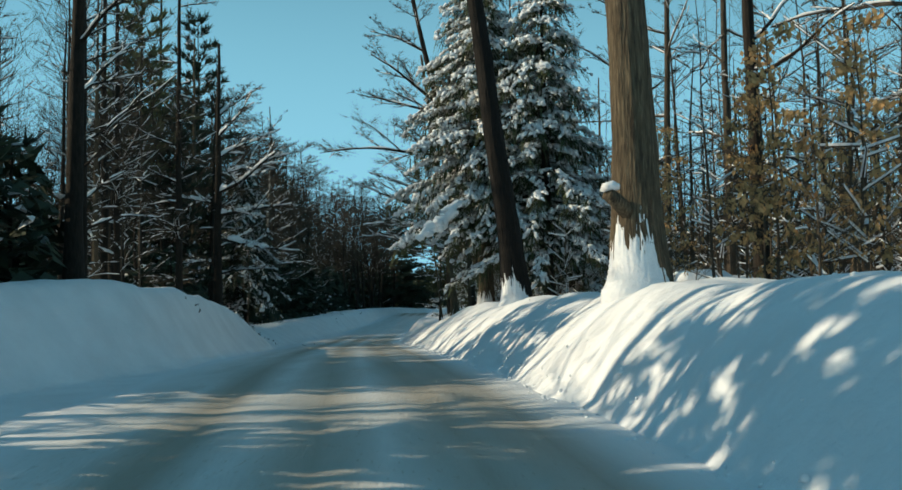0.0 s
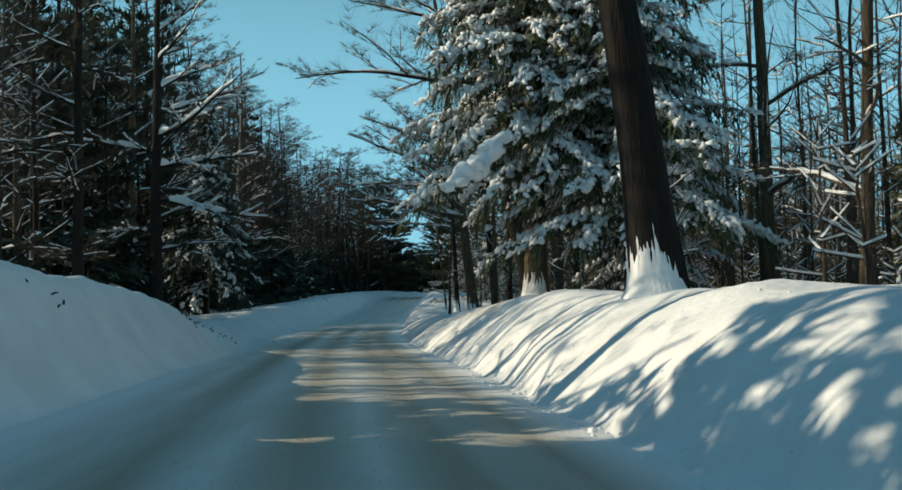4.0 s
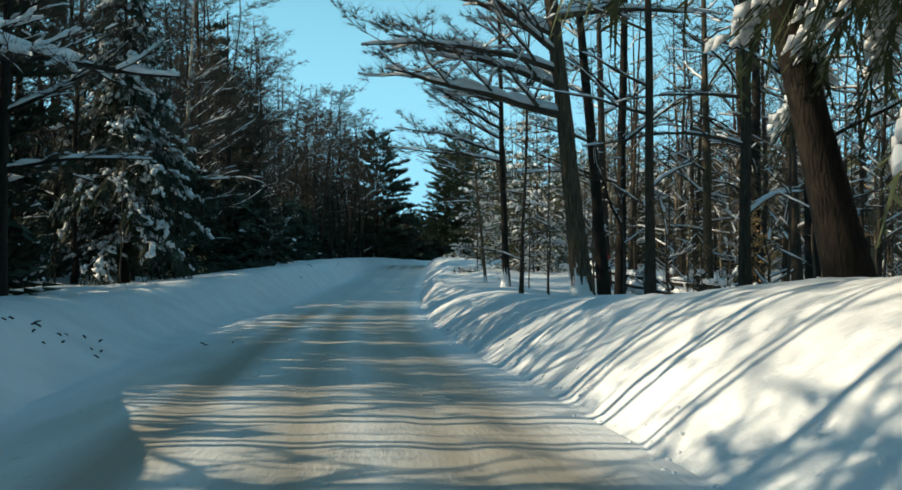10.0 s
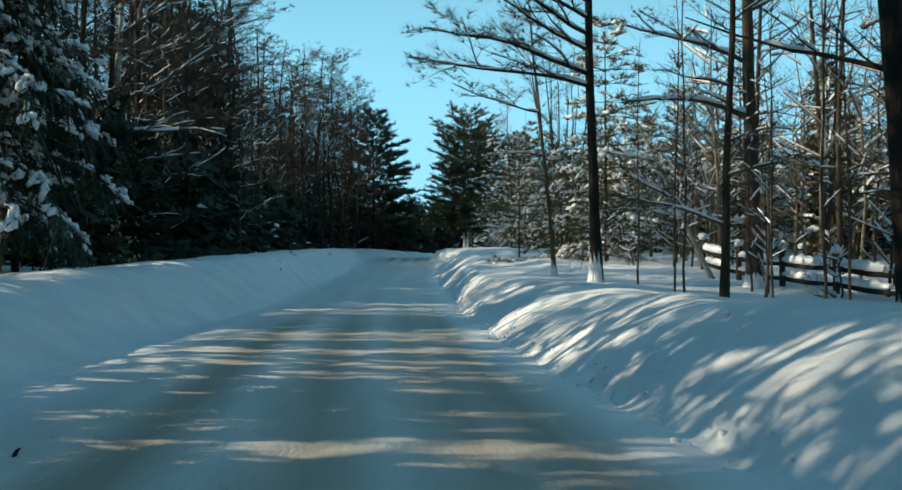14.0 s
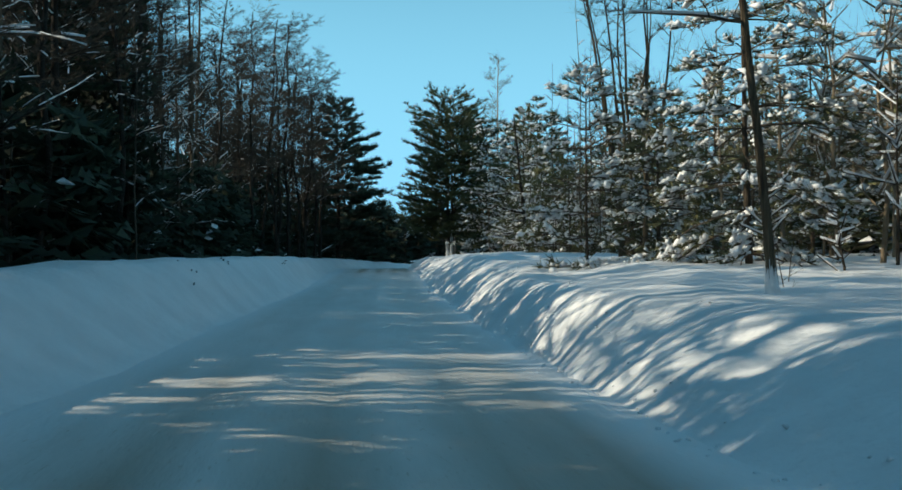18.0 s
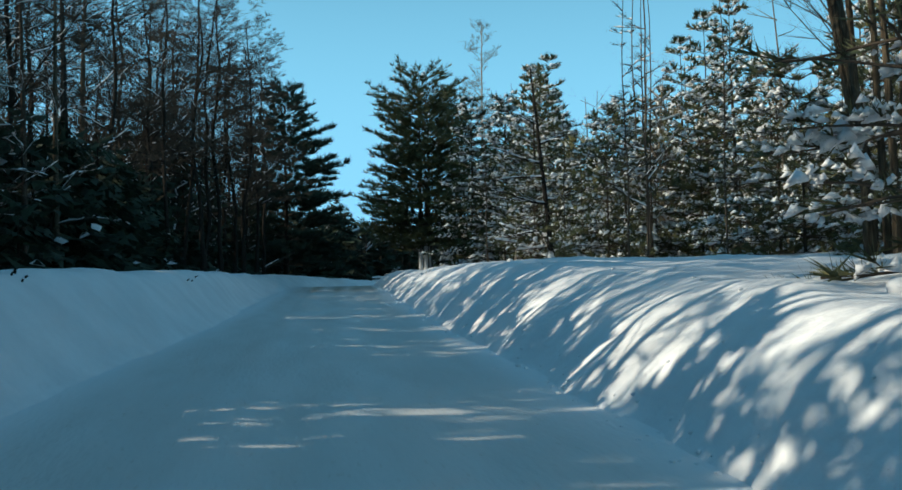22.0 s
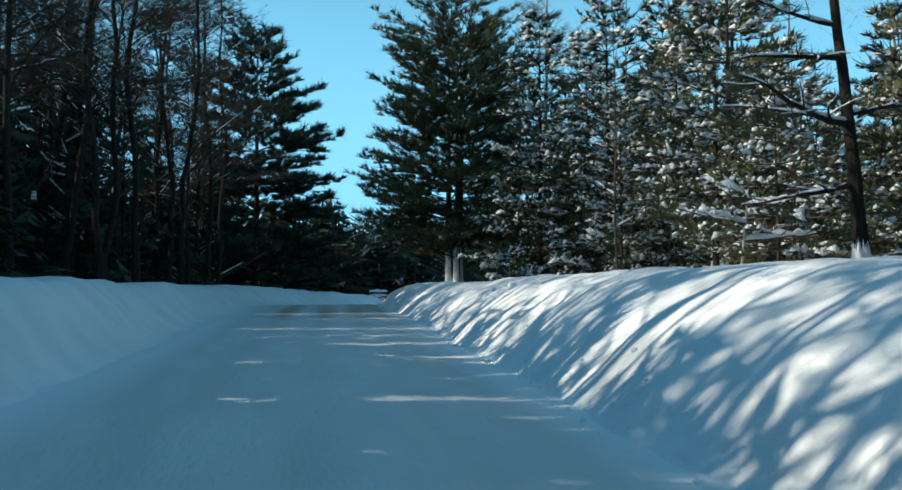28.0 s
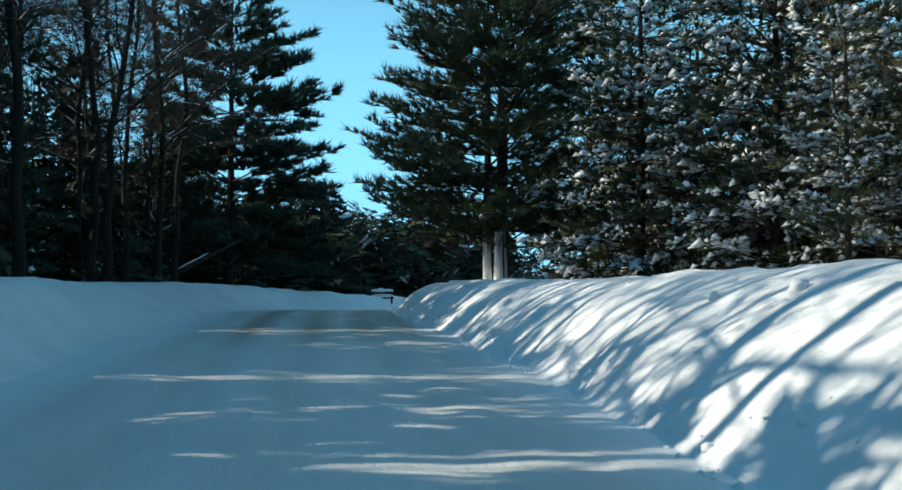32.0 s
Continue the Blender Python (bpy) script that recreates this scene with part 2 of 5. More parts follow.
# banks by stretch: y, right foot, right crest offset, crest height, floor height beyond, left foot, left crest, left height, left floor
BANKS = np.array([
    (-80, 2.5, 4.0, 1.20, 1.0, -3.4, -4.6, 1.5, 1.4),
    (0, 2.5, 4.0, 1.22, 1.05, -5.0, -7.2, 1.55, 1.4),
    (12, 2.45, 3.9, 1.30, 1.05, -5.0, -7.0, 1.60, 1.4),
    (16, 2.45, 4.06, 1.22, 1.05, -4.4, -6.0, 1.75, 1.4),
    (20, 2.45, 4.2, 1.24, 1.06, -3.5, -4.8, 1.9, 1.4),
    (26, 2.45, 4.5, 1.32, 1.1, -3.3, -4.7, 1.98, 1.4),
    (34, 2.5, 4.4, 1.40, 1.2, -3.1, -4.6, 1.85, 1.2),
    (40, 2.5, 4.9, 1.32, 1.1, -3.0, -4.7, 1.48, 1.0),
    (46, 2.55, 4.5, 1.08, 0.8, -3.3, -5.3, 1.06, 0.9),
    (54, 2.55, 4.3, 0.92, 0.45, -3.8, -6.0, 1.00, 0.9),
    (62, 2.55, 4.4, 0.80, 0.45, -3.5, -5.8, 1.10, 1.0),
    (68, 2.5, 4.6, 0.85, 0.7, -3.2, -5.6, 1.25, 1.1),
    (73, 2.5, 3.5, 0.90, 1.0, -3.0, -5.4, 1.35, 1.15),
    (81, 2.35, 3.4, 1.02, 1.25, -3.1, -5.0, 1.42, 1.2),
    (88, 2.45, 4.4, 1.18, 1.3, -3.1, -4.6, 1.46, 1.2),
    (98, 2.35, 4.3, 1.42, 1.42, -2.9, -4.5, 1.45, 1.25),
    (111, 2.5, 4.8, 1.45, 1.5, -3.3, -4.6, 1.42, 1.3),
    (124, 2.6, 4.6, 1.18, 1.2, -3.6, -5.2, 1.15, 1.05),
    (140, 1.9, 3.3, 0.85, 0.8, -3.0, -4.8, 0.85, 0.8),
    (160, 2.3, 3.8, 1.0, 0.9, -3.0, -5.0, 1.25, 1.0),
    (420, 2.5, 4.0, 1.3, 1.3, -3.2, -5.0, 1.6, 1.5)])


def ease(t):
    t = min(max(t, 0.0), 1.0)
    return t * t * (3 - 2 * t)


def height(u, y):
    """Height of the snow over the road's own level, at an offset u from the line of travel."""
    rf, rc, rh, rfl, lf, lc, lh, lfl = [float(np.interp(y, BANKS[:, 0], BANKS[:, k])) for k in range(1, 9)]
    wob = 0.16 * noise.noise((y * 0.45, 3.1, 0)) + 0.07 * noise.noise((y * 1.7, 7.7, 0))
    rf, lf = rf + wob, lf + 0.2 * noise.noise((y * 0.3, 9.4, 0))
    if u > rf:
        t = (u - rf) / (rc - rf)
        if t < 1.25:
            # steep foot, rounded crest
            h = rh * (1 - (1 - min(t, 1.0)) ** 1.7) if t < 1 else rh
        else:
            h = rh + (rfl - rh) * ease((u - rc * 1.05 - 0.35) / 2.5)
        lump = ease((u - rf) / 0.5) * (1 if u < 12 else 0.6)
        h += lump * (0.10 * noise.noise((u * 0.55, y * 0.5, 1.7)) + 0.055 * noise.noise((u * 1.3, y * 1.25, 5.1))
                     + 0.022 * noise.noise((u * 3.4, y * 3.1, 2.2)) + 0.010 * noise.noise((u * 9, y * 8, 4.2)))
        if u > 9:
            h += 0.5 * ease((u - 9) / 25) * noise.noise((u * 0.06, y * 0.05, 8.8))
        return h
    if u < lf:
        t = (lf - u) / (lf - lc)
        h = lh * ease(0.12 + t * 0.88) - lh * ease(0.12) if t < 1.0 else lh * (1 - ease(0.12)) + (lfl - lh) * ease((lc - u - 0.2) / 3.0)
        lump = ease((lf - u) / 0.6)
        h += lump * (0.11 * noise.noise((u * 0.4, y * 0.35, 11.7)) + 0.05 * noise.noise((u * 1.1, y * 1.0, 15.1))
                     + 0.030 * noise.noise((u * 2.3, y * 1.9, 19.2)) + 0.020 * noise.noise((u * 4.4, y * 4.1, 12.2)))
        if u < -9:
            h += 0.5 * ease((-u - 9) / 25) * noise.noise((u * 0.06, y * 0.05, 18.8))
        return h
    return 0.0


def ground_at(x, y):
    return road_z(y) + height(x - road_x(y), y)


# ---------------------------------------------------------------- mesh helpers
FLAKE = random.Random(99)


class Mesh:
    """Gathers points and faces, then makes one mesh of them."""

    def __init__(self):
        self.v, self.f = [], []

    def tube(self, pts, radii, sides=6, cap=True, rough=0.0, seed=0, furrow=0.0):
        pts = [Vector(p) for p in pts]
        base = len(self.v)
        side = None
        for i, p in enumerate(pts):
            way = (pts[min(i + 1, len(pts) - 1)] - pts[max(i - 1, 0)]).normalized()
            if side is None:
                side = way.orthogonal().normalized()
            side = (side - way * side.dot(way)).normalized()
            other = way.cross(side)
            for k in range(sides):
                a = 2 * math.pi * k / sides
                r = radii[i]
                if rough:
                    r *= 1 + rough * noise.noise((k * 1.9 + seed, p.z * 1.3, seed * 3.1))
                if furrow:
                    # ridged bark: plates that break up along the trunk
                    r += furrow * (abs(noise.noise((k * 0.62 + seed, p.z * 0.9, 4.4))) * 1.6 + 0.5 * noise.noise((k * 0.9, p.z * 4.0, seed)) - 0.5)
                self.v.append(p + (side * math.cos(a) + other * math.sin(a)) * r)
        for i in range(len(pts) - 1):
            for k in range(sides):
                a, b = base + i * sides + k, base + i * sides + (k + 1) % sides
                self.f.append((a, b, b + sides, a + sides))
        if cap:
            self.f.append(tuple(base + k for k in range(sides))[::-1])
            self.f.append(tuple(base + (len(pts) - 1) * sides + k for k in range(sides)))

    def ridge(self, pts, radii, lift, width=1.1):
        """A rounded strip of snow lying along the top of a limb."""
        pts = [Vector(p) for p in pts]
        base = len(self.v)
        n = len(pts)
        for i, p in enumerate(pts):
            way = (pts[min(i + 1, n - 1)] - pts[max(i - 1, 0)]).normalized()
            flat = way.cross(Vector((0, 0, 1)))
            flat = flat.normalized() if flat.length > 1e-3 else Vector((1, 0, 0))
            taper = math.sin(math.pi * (0.12 + 0.76 * i / max(1, n - 1))) ** 0.5
            r, h = radii[i] * width * taper, lift[i] * taper
            up = Vector((0, 0, 1))
            q = p + up * radii[i] * 0.35
            for s, z in ((-1, -0.25), (-0.72, 0.65), (0, 1.0), (0.72, 0.65), (1, -0.25)):
                self.v.append(q + flat * r * s + up * (h * z + radii[i] * 0.5))
        for i in range(n - 1):
            for k in range(4):
                a = base + i * 5 + k
                self.f.append((a, a + 1, a + 6, a + 5))
            self.f.append((base + i * 5 + 4, base + i * 5, base + i * 5 + 5, base + i * 5 + 9))
        self.f.append(tuple(base + k for k in range(5)))
        self.f.append(tuple(base + (n - 1) * 5 + k for k in range(5))[::-1])

    def blob(self, c, r, rnd, squash=0.6, way=None):
        """A small uneven lump, 20 triangles."""
        c = Vector(c)
        g = (1 + 5 ** 0.5) / 2
        raw = [(-1, g, 0), (1, g, 0), (-1, -g, 0), (1, -g, 0), (0, -1, g), (0, 1, g), (0, -1, -g), (0, 1, -g), (g, 0, -1), (g, 0, 1), (-g, 0, -1), (-g, 0, 1)]
        base = len(self.v)
        along = Vector(way) if way is not None else None
        for p in raw:
            p = Vector(p).normalized() * r * rnd.uniform(0.7, 1.25)
            q = Vector((p.x, p.y, p.z * squash))
            if along is not None:
                q += along * (p.dot(along) * 0.8)
            self.v.append(c + q)
        for t in ((0, 11, 5), (0, 5, 1), (0, 1, 7), (0, 7, 10), (0, 10, 11), (1, 5, 9), (5, 11, 4), (11, 10, 2), (10, 7, 6), (7, 1, 8),
                  (3, 9, 4), (3, 4, 2), (3, 2, 6), (3, 6, 8), (3, 8, 9), (4, 9, 5), (2, 4, 11), (6, 2, 10), (8, 6, 7), (9, 8, 1)):
            self.f.append(tuple(base + k for k in t))

    def clump(self, c, r, rnd, way):
        """A small soft lump drawn out along a spray, 8 triangles."""
        c, way = Vector(c), Vector(way).normalized()
        side = way.cross(Vector((0, 0, 1)))
        side = side.normalized() if side.length > 0.05 else Vector((1, 0, 0))
        up = side.cross(way)
        b = len(self.v)
        for k in range(5):
            a = 2 * math.pi * k / 5
            j = rnd.uniform(0.6, 1.35) * r
            self.v.append(c + way * math.cos(a) * j * 1.7 + side * math.sin(a) * j - up * r * rnd.uniform(0.0, 0.5))
        self.v.append(c + up * r * rnd.uniform(0.75, 1.25) + way * r * rnd.uniform(-0.5, 0.5))
        for k in range(5):
            self.f.append((b + k, b + (k + 1) % 5, b + 5))
        self.f.append((b + 4, b + 3, b + 2, b + 1, b))

    def frost(self, p, d, length, width, thick):
        """A low pad of snow lying along a spray: a keel with four faces."""
        p, d = Vector(p), Vector(d).normalized()
        side = d.cross(Vector((0, 0, 1)))
        side = side.normalized() if side.length > 0.05 else Vector((1, 0, 0))
        up = Vector((0, 0, 1))
        b = len(self.v)
        c = p + d * length * 0.5
        n = 7
        for k in range(n):
            a = 2 * math.pi * k / n
            j = FLAKE.uniform(0.65, 1.25)
            self.v.append(c + d * math.cos(a) * length * 0.5 * j + side * math.sin(a) * width * 1.25 * j - up * thick * FLAKE.uniform(0.1, 0.6))
        self.v.append(c + up * thick + d * length * 0.12)
        for k in range(n):
            self.f.append((b + k, b + (k + 1) % n, b + n))

    def face(self, *pts):
        base = len(self.v)
        self.v.extend(Vector(p) for p in pts)
        self.f.append(tuple(range(base, base + len(pts))))

    def build(self, name, mat, smooth=True):
        me = bpy.data.meshes.new(name)
        me.from_pydata([tuple(p) for p in self.v], [], self.f)
        me.materials.append(mat)
        if smooth:
            me.polygons.foreach_set("use_smooth", [True] * len(me.polygons))
        me.update()
        return me


def part(name, mesh, mat, parent, label="", smooth=True):
    if not mesh.f:
        return None
    ob = new(name, mesh.build(name, mat, smooth))
    ob.parent = parent
    if label:
        ob["label"] = label
    if name in ("twig_spray", "limb_snow", "needles", "bough_snow", "bough_wood", "limb_wood", "dry_leaves", "twig_snow", "twig"):
        ob["kind"] = "stuff"
    return ob


def thing(name, label, category, group=""):
    ob = new(name)
    ob.empty_display_size = 0.2
    return tagged(ob, label, category, group)


# ---------------------------------------------------------------- ground and road
def build_ground():
    cols = [-1500, -700, -300, -150, -90, -60, -45, -35, -28, -22, -18, -15, -13, -11.5, -10.2]
    cols += list(np.arange(-9.2, -2.6, 0.2)) + [-2.0, -1.0, 0.0, 1.0, 1.8] + list(np.arange(2.1, 8.0, 0.12)) + list(np.arange(8.2, 12, 0.4))
    cols += [13, 15, 18, 22, 28, 35, 45, 60, 90, 150, 300, 700, 1500]
    rows = [-1500, -600, -250, -120, -70, -45, -30, -20, -12, -6] + list(np.arange(-2, 172, 0.3)) + [174, 178, 184, 192, 205, 225, 255, 300, 380, 520, 900, 1800]
    verts = []
    for y in rows:
        yy = min(max(y, -80), 420)
        cx, cz = road_x(yy), road_z(yy)
        for u in cols:
            h = height(u, yy)
            if -3.0 < u < 2.3:
                h -= 0.05
            verts.append((cx + u, y, cz + h))
    n = len(cols)
    faces = [(i * n + k, i * n + k + 1, (i + 1) * n + k + 1, (i + 1) * n + k) for i in range(len(rows) - 1) for k in range(n - 1)]
    me = bpy.data.meshes.new("ground")
    me.from_pydata(verts, [], faces)
    me.materials.append(M_SNOW)
    me.polygons.foreach_set("use_smooth", [True] * len(faces))
    ob = new("ground", me)
    tagged(ob, "deep white snow with ploughed banks along the road", "snow ground", kind="structure")
    # the driven way
    cols = list(np.arange(-3.7, 2.95, 0.19))
    rows = list(np.arange(-30, -2, 2.0)) + list(np.arange(-2, 175, 0.4)) + list(np.arange(176, 420, 6.0))
    verts, uvs = [], []
    for y in rows:
        cx, cz = road_x(y), road_z(y)
        for u in cols:
            edge = ease(min(u + 3.7, 2.95 - u) / 0.5)
            h = 0.012 * noise.noise((u * 1.6, y * 0.25, 0.3)) + 0.008 * noise.noise((u * 5, y * 0.7, 1.3)) + 0.006 * noise.noise((u * 3, y * 2.6, 6.3))
            h -= 0.018 * sum(max(0, 1 - abs(u - c) / 0.3) for c in (-1.5, -0.25, 0.95, 1.75))
            verts.append((cx + u, y, cz + h + 0.012 - 0.10 * (1 - edge)))
            uvs.append((u, y))
    n = len(cols)
    faces = [(i * n + k, i * n + k + 1, (i + 1) * n + k + 1, (i + 1) * n + k) for i in range(len(rows) - 1) for k in range(n - 1)]
    me = bpy.data.meshes.new("road")
    me.from_pydata(verts, [], faces)
    me.materials.append(M_ROAD)
    me.polygons.foreach_set("use_smooth", [True] * len(faces))
    layer = me.uv_layers.new(name="UVMap")
    idx = np.zeros(len(me.loops), dtype=np.int32)
    me.loops.foreach_get("vertex_index", idx)
    layer.data.foreach_set("uv", np.array(uvs, dtype=np.float32)[idx].ravel())
    tagged(new("road", me), "narrow road of packed snow with sandy wheel tracks", "road", kind="structure")


build_ground()

# ---------------------------------------------------------------- trees
def bend(start, way, length, steps, rnd, droop=0.0, wander=0.25, lift=0.0):
    """Points along a limb that wanders, sags or lifts on its way."""
    p, d = Vector(start), Vector(way).normalized()
    pts = [p.copy()]
    for i in range(steps):
        d = d + Vector((rnd.uniform(-1, 1), rnd.uniform(-1, 1), rnd.uniform(-0.7, 0.7))) * wander / steps ** 0.5
        d.z += (lift - droop) / steps
        d.normalize()
        p = p + d * length / steps
        pts.append(p.copy())
    return pts


def snow_on(mesh, pts, radii, rnd, amount, thick=1.0):
    """Lays broken ridges of snow on the flatter stretches of a limb."""
    i = 0
    while i < len(pts) - 1:
        run = [i]
        while run[-1] < len(pts) - 1 and len(run) < 7:
            a, b = pts[run[-1]], pts[run[-1] + 1]
            d = (b - a)
            if abs(d.z) > 0.8 * d.length or rnd.random() > amount:
                break
            run.append(run[-1] + 1)
        if len(run) > 1:
            sub = [pts[k] for k in run]
            rr = [radii[k] for k in run]
            # finer steps, so that the ridge is lumpy
            fine, fr = [], []
            for k in range(len(sub) - 1):
                for s in (0, 0.5):
                    fine.append(sub[k].lerp(sub[k + 1], s))
                    fr.append(rr[k] + (rr[k + 1] - rr[k]) * s)
            fine.append(sub[-1])
            fr.append(rr[-1])
            up = [thick * (0.020 + 0.9 * r) * rnd.uniform(0.5, 1.4) for r in fr]
            mesh.ridge(fine, [max(r, 0.010) * 1.15 + 0.006 for r in fr], up)
        i = run[-1] + 1


def grow(start, way, length, radius, level, rnd, wood, twigs, snow, amount, droop=0.1, lift=0.0, kids=5, thick=1.0, wander=0.48):
    if level >= 3:
        p, d = Vector(start), Vector(way).normalized()
        for k in range(5):
            e = d + Vector((rnd.uniform(-1, 1), rnd.uniform(-1, 1), rnd.uniform(-0.5, 0.8))) * 0.6
            q = p + e.normalized() * length * rnd.uniform(0.6, 1.6)
            w = e.orthogonal().normalized() * max(radius, 0.007) * 0.9
            twigs.face(p - w, q, p + w)
        return None
    steps = 8 if level == 0 else (6 if level == 1 else 3)
    pts = bend(start, way, length, steps, rnd, droop, wander, lift)
    radii = [radius * (1 - 0.8 * i / steps) for i in range(steps + 1)]
    mesh = wood if level < 2 else twigs
    mesh.tube(pts, radii, 6 if level == 0 else (4 if level == 1 else 3), cap=False)
    if amount and radius > 0.012:
        snow_on(snow, pts, radii, rnd, amount, thick)
    if length < 0.3:
        return pts
    n = kids if level == 0 else (kids + 1 if level == 1 else 5)
    for k in range(n):
        i = min(steps - 1, 1 + int((k + rnd.random()) * (steps - 1) / n))
        d = (pts[i + 1] - pts[i]).normalized()
        side = d.cross(Vector((0, 0, 1)))
        side = side.normalized() if side.length > 0.05 else Vector((1, 0, 0))
        turn = (1 if k % 2 else -1) * rnd.uniform(0.5, 1.0)
        w = d * rnd.uniform(0.6, 1.0) + side * turn + Vector((0, 0, rnd.uniform(-0.15, 0.55)))
        f = 1 - 0.55 * i / steps
        grow(pts[i], w, length * rnd.uniform(0.4, 0.68) * f, radii[i] * 0.55, level + 1, rnd, wood, twigs, snow, amount * 0.9, droop, lift, kids, thick, wander)
    return pts


def trunk_points(h, lean, rnd, steps=14, wander=0.12):
    """lean: sideways metres in x and y at the top."""
    ox = oy = 0.0
    pts = []
    for i in range(steps + 1):
        f = i / steps
        if i:
            ox += rnd.uniform(-1, 1) * wander * h / 60
            oy += rnd.uniform(-1, 1) * wander * h / 60
        pts.append(Vector((lean[0] * f + ox, lean[1] * f + oy, h * f - 0.4 * (1 - f))))
    return pts


def along(pts, f):
    i = min(len(pts) - 2, int(f * (len(pts) - 1)))
    return pts[i].lerp(pts[i + 1], f * (len(pts) - 1) - i)


def hardwood(seed, h=15, dia=0.45, lean=(0, 0), limbs=None, count=13, first=0.24, reach=4.6, amount=0.75, bark=None, flare=1.35, taper=0.75,
             skirt=0.0, thick=1.0, label="", name="bare_tree", rise=(0.2, 0.8), kids=5, category="bare tree", sway=0.12, twig=None):
    """A leafless tree. limbs: height in metres, compass way in degrees (0 ahead, 90 right), length, rise, radius."""
    rnd = random.Random(seed)
    ob = thing(name, label or "leafless tree with grey-brown bark and snow along its limbs", category)
    bark = bark or M_BARK
    twig = twig or M_TWIG
    pts = trunk_points(h, lean, rnd, wander=sway)
    n = len(pts) - 1
    radii = [dia / 2 * ((1 - taper * (i / n)) + (flare - 1) * max(0, 1 - i / n * 9)) for i in range(n + 1)]
    t = Mesh()
    fine = [along(pts, k / 40) for k in range(41)]
    fr = [float(np.interp(k / 40, np.linspace(0, 1, n + 1), radii)) for k in range(41)]
    if dia > 0.55:
        fine = [along(pts, k / 110) for k in range(111)]
        fr = [float(np.interp(k / 110, np.linspace(0, 1, n + 1), radii)) for k in range(111)]
        t.tube(fine, fr, 54, rough=0.06, seed=seed, furrow=0.022)
    else:
        t.tube(fine, fr, 14 if dia > 0.3 else 8, rough=0.10 if dia > 0.3 else 0.05, seed=seed)
    part("trunk", t, bark, ob)
    if limbs is None:
        limbs = []
        for k in range(count):
            f = first + (0.97 - first) * (k + rnd.random() * 0.8) / count
            limbs.append((f * h, rnd.uniform(0, 360), reach * (1.1 - 0.6 * f) * rnd.uniform(0.7, 1.2), rnd.uniform(*rise), dia * 0.16 * (1.25 - f)))
    twigs, snow = Mesh(), Mesh()
    for z, az, ln, up, r in limbs:
        wood = Mesh()
        a = radians(az)
        p = along(pts, min(0.99, (z + 0.4) / (h + 0.4)))
        grow(p, (math.sin(a), math.cos(a), up), ln, r, 0, rnd, wood, twigs, snow, amount, kids=kids, thick=thick)
        part("limb", wood, twig if bark is not M_BARK_DARK else M_BARK_DARK, ob)
    part("twig_spray", twigs, twig, ob)
    part("limb_snow", snow, M_CLUMP, ob, "white snow lying on the limbs")
    if skirt:
        part("trunk_snow", snow_skirt(pts, radii, skirt, rnd, h), M_CLUMP, ob, "wind-packed snow stuck to the trunk")
    return ob


def snow_skirt(pts, radii, top, rnd, h, face=232, spread=245):
    """Snow plastered on one side of a trunk: whole at the foot, torn into fingers and flecks above, a drift at the ground."""
    m = Mesh()
    n = len(radii) - 1
    cols, rows = 130, 56
    seed = rnd.uniform(0, 50)
    reach = top * 1.5
    for k in range(cols + 1):
        a = radians(face - spread / 2 + spread * k / cols)
        bell = math.sin(math.pi * k / cols)
        t = top * (0.35 + 0.65 * bell ** 0.7) * (1 + 0.30 * noise.noise((k * 0.13, seed, 1)) + 0.12 * noise.noise((k * 0.6, seed, 2)))
        for i in range(rows + 1):
            z = -0.7 + (reach + 0.7) * i / rows
            g = min(0.99, max(0.0, (z + 0.4) / (h + 0.4)))
            c = along(pts, max(g, 0))
            r = float(np.interp(g, np.linspace(0, 1, n + 1), radii))
            edge = min(1.0, 5 * min(k, cols - k) / cols)
            # the layer sinks below the bark where it has fallen away
            cover = 2.4 * (0.58 * t - z) / top + 0.9 * noise.noise((k * 0.09, z * 1.5, seed)) + 0.9 * noise.noise((k * 0.36, z * 3.5, seed + 9)) + 0.6 * noise.noise((k * 0.85, z * 8.0, seed + 4))
            lay = (0.010 if cover > 0 else 0.030) * max(-2.2, min(1.0, cover)) + 0.012 * r
            mound = min(0.11, 0.36 * radii[0]) * math.exp(-max(z + 0.05, 0) / 0.14)
            r += lay * edge + mound * edge - 0.05 * (1 - edge)
            m.v.append(Vector((c.x + math.sin(a) * r, c.y + math.cos(a) * r, z)))
    for k in range(cols):
        for i in range(rows):
            p = k * (rows + 1) + i
            m.f.append((p, p + rows + 1, p + rows + 2, p + 1))
    return m


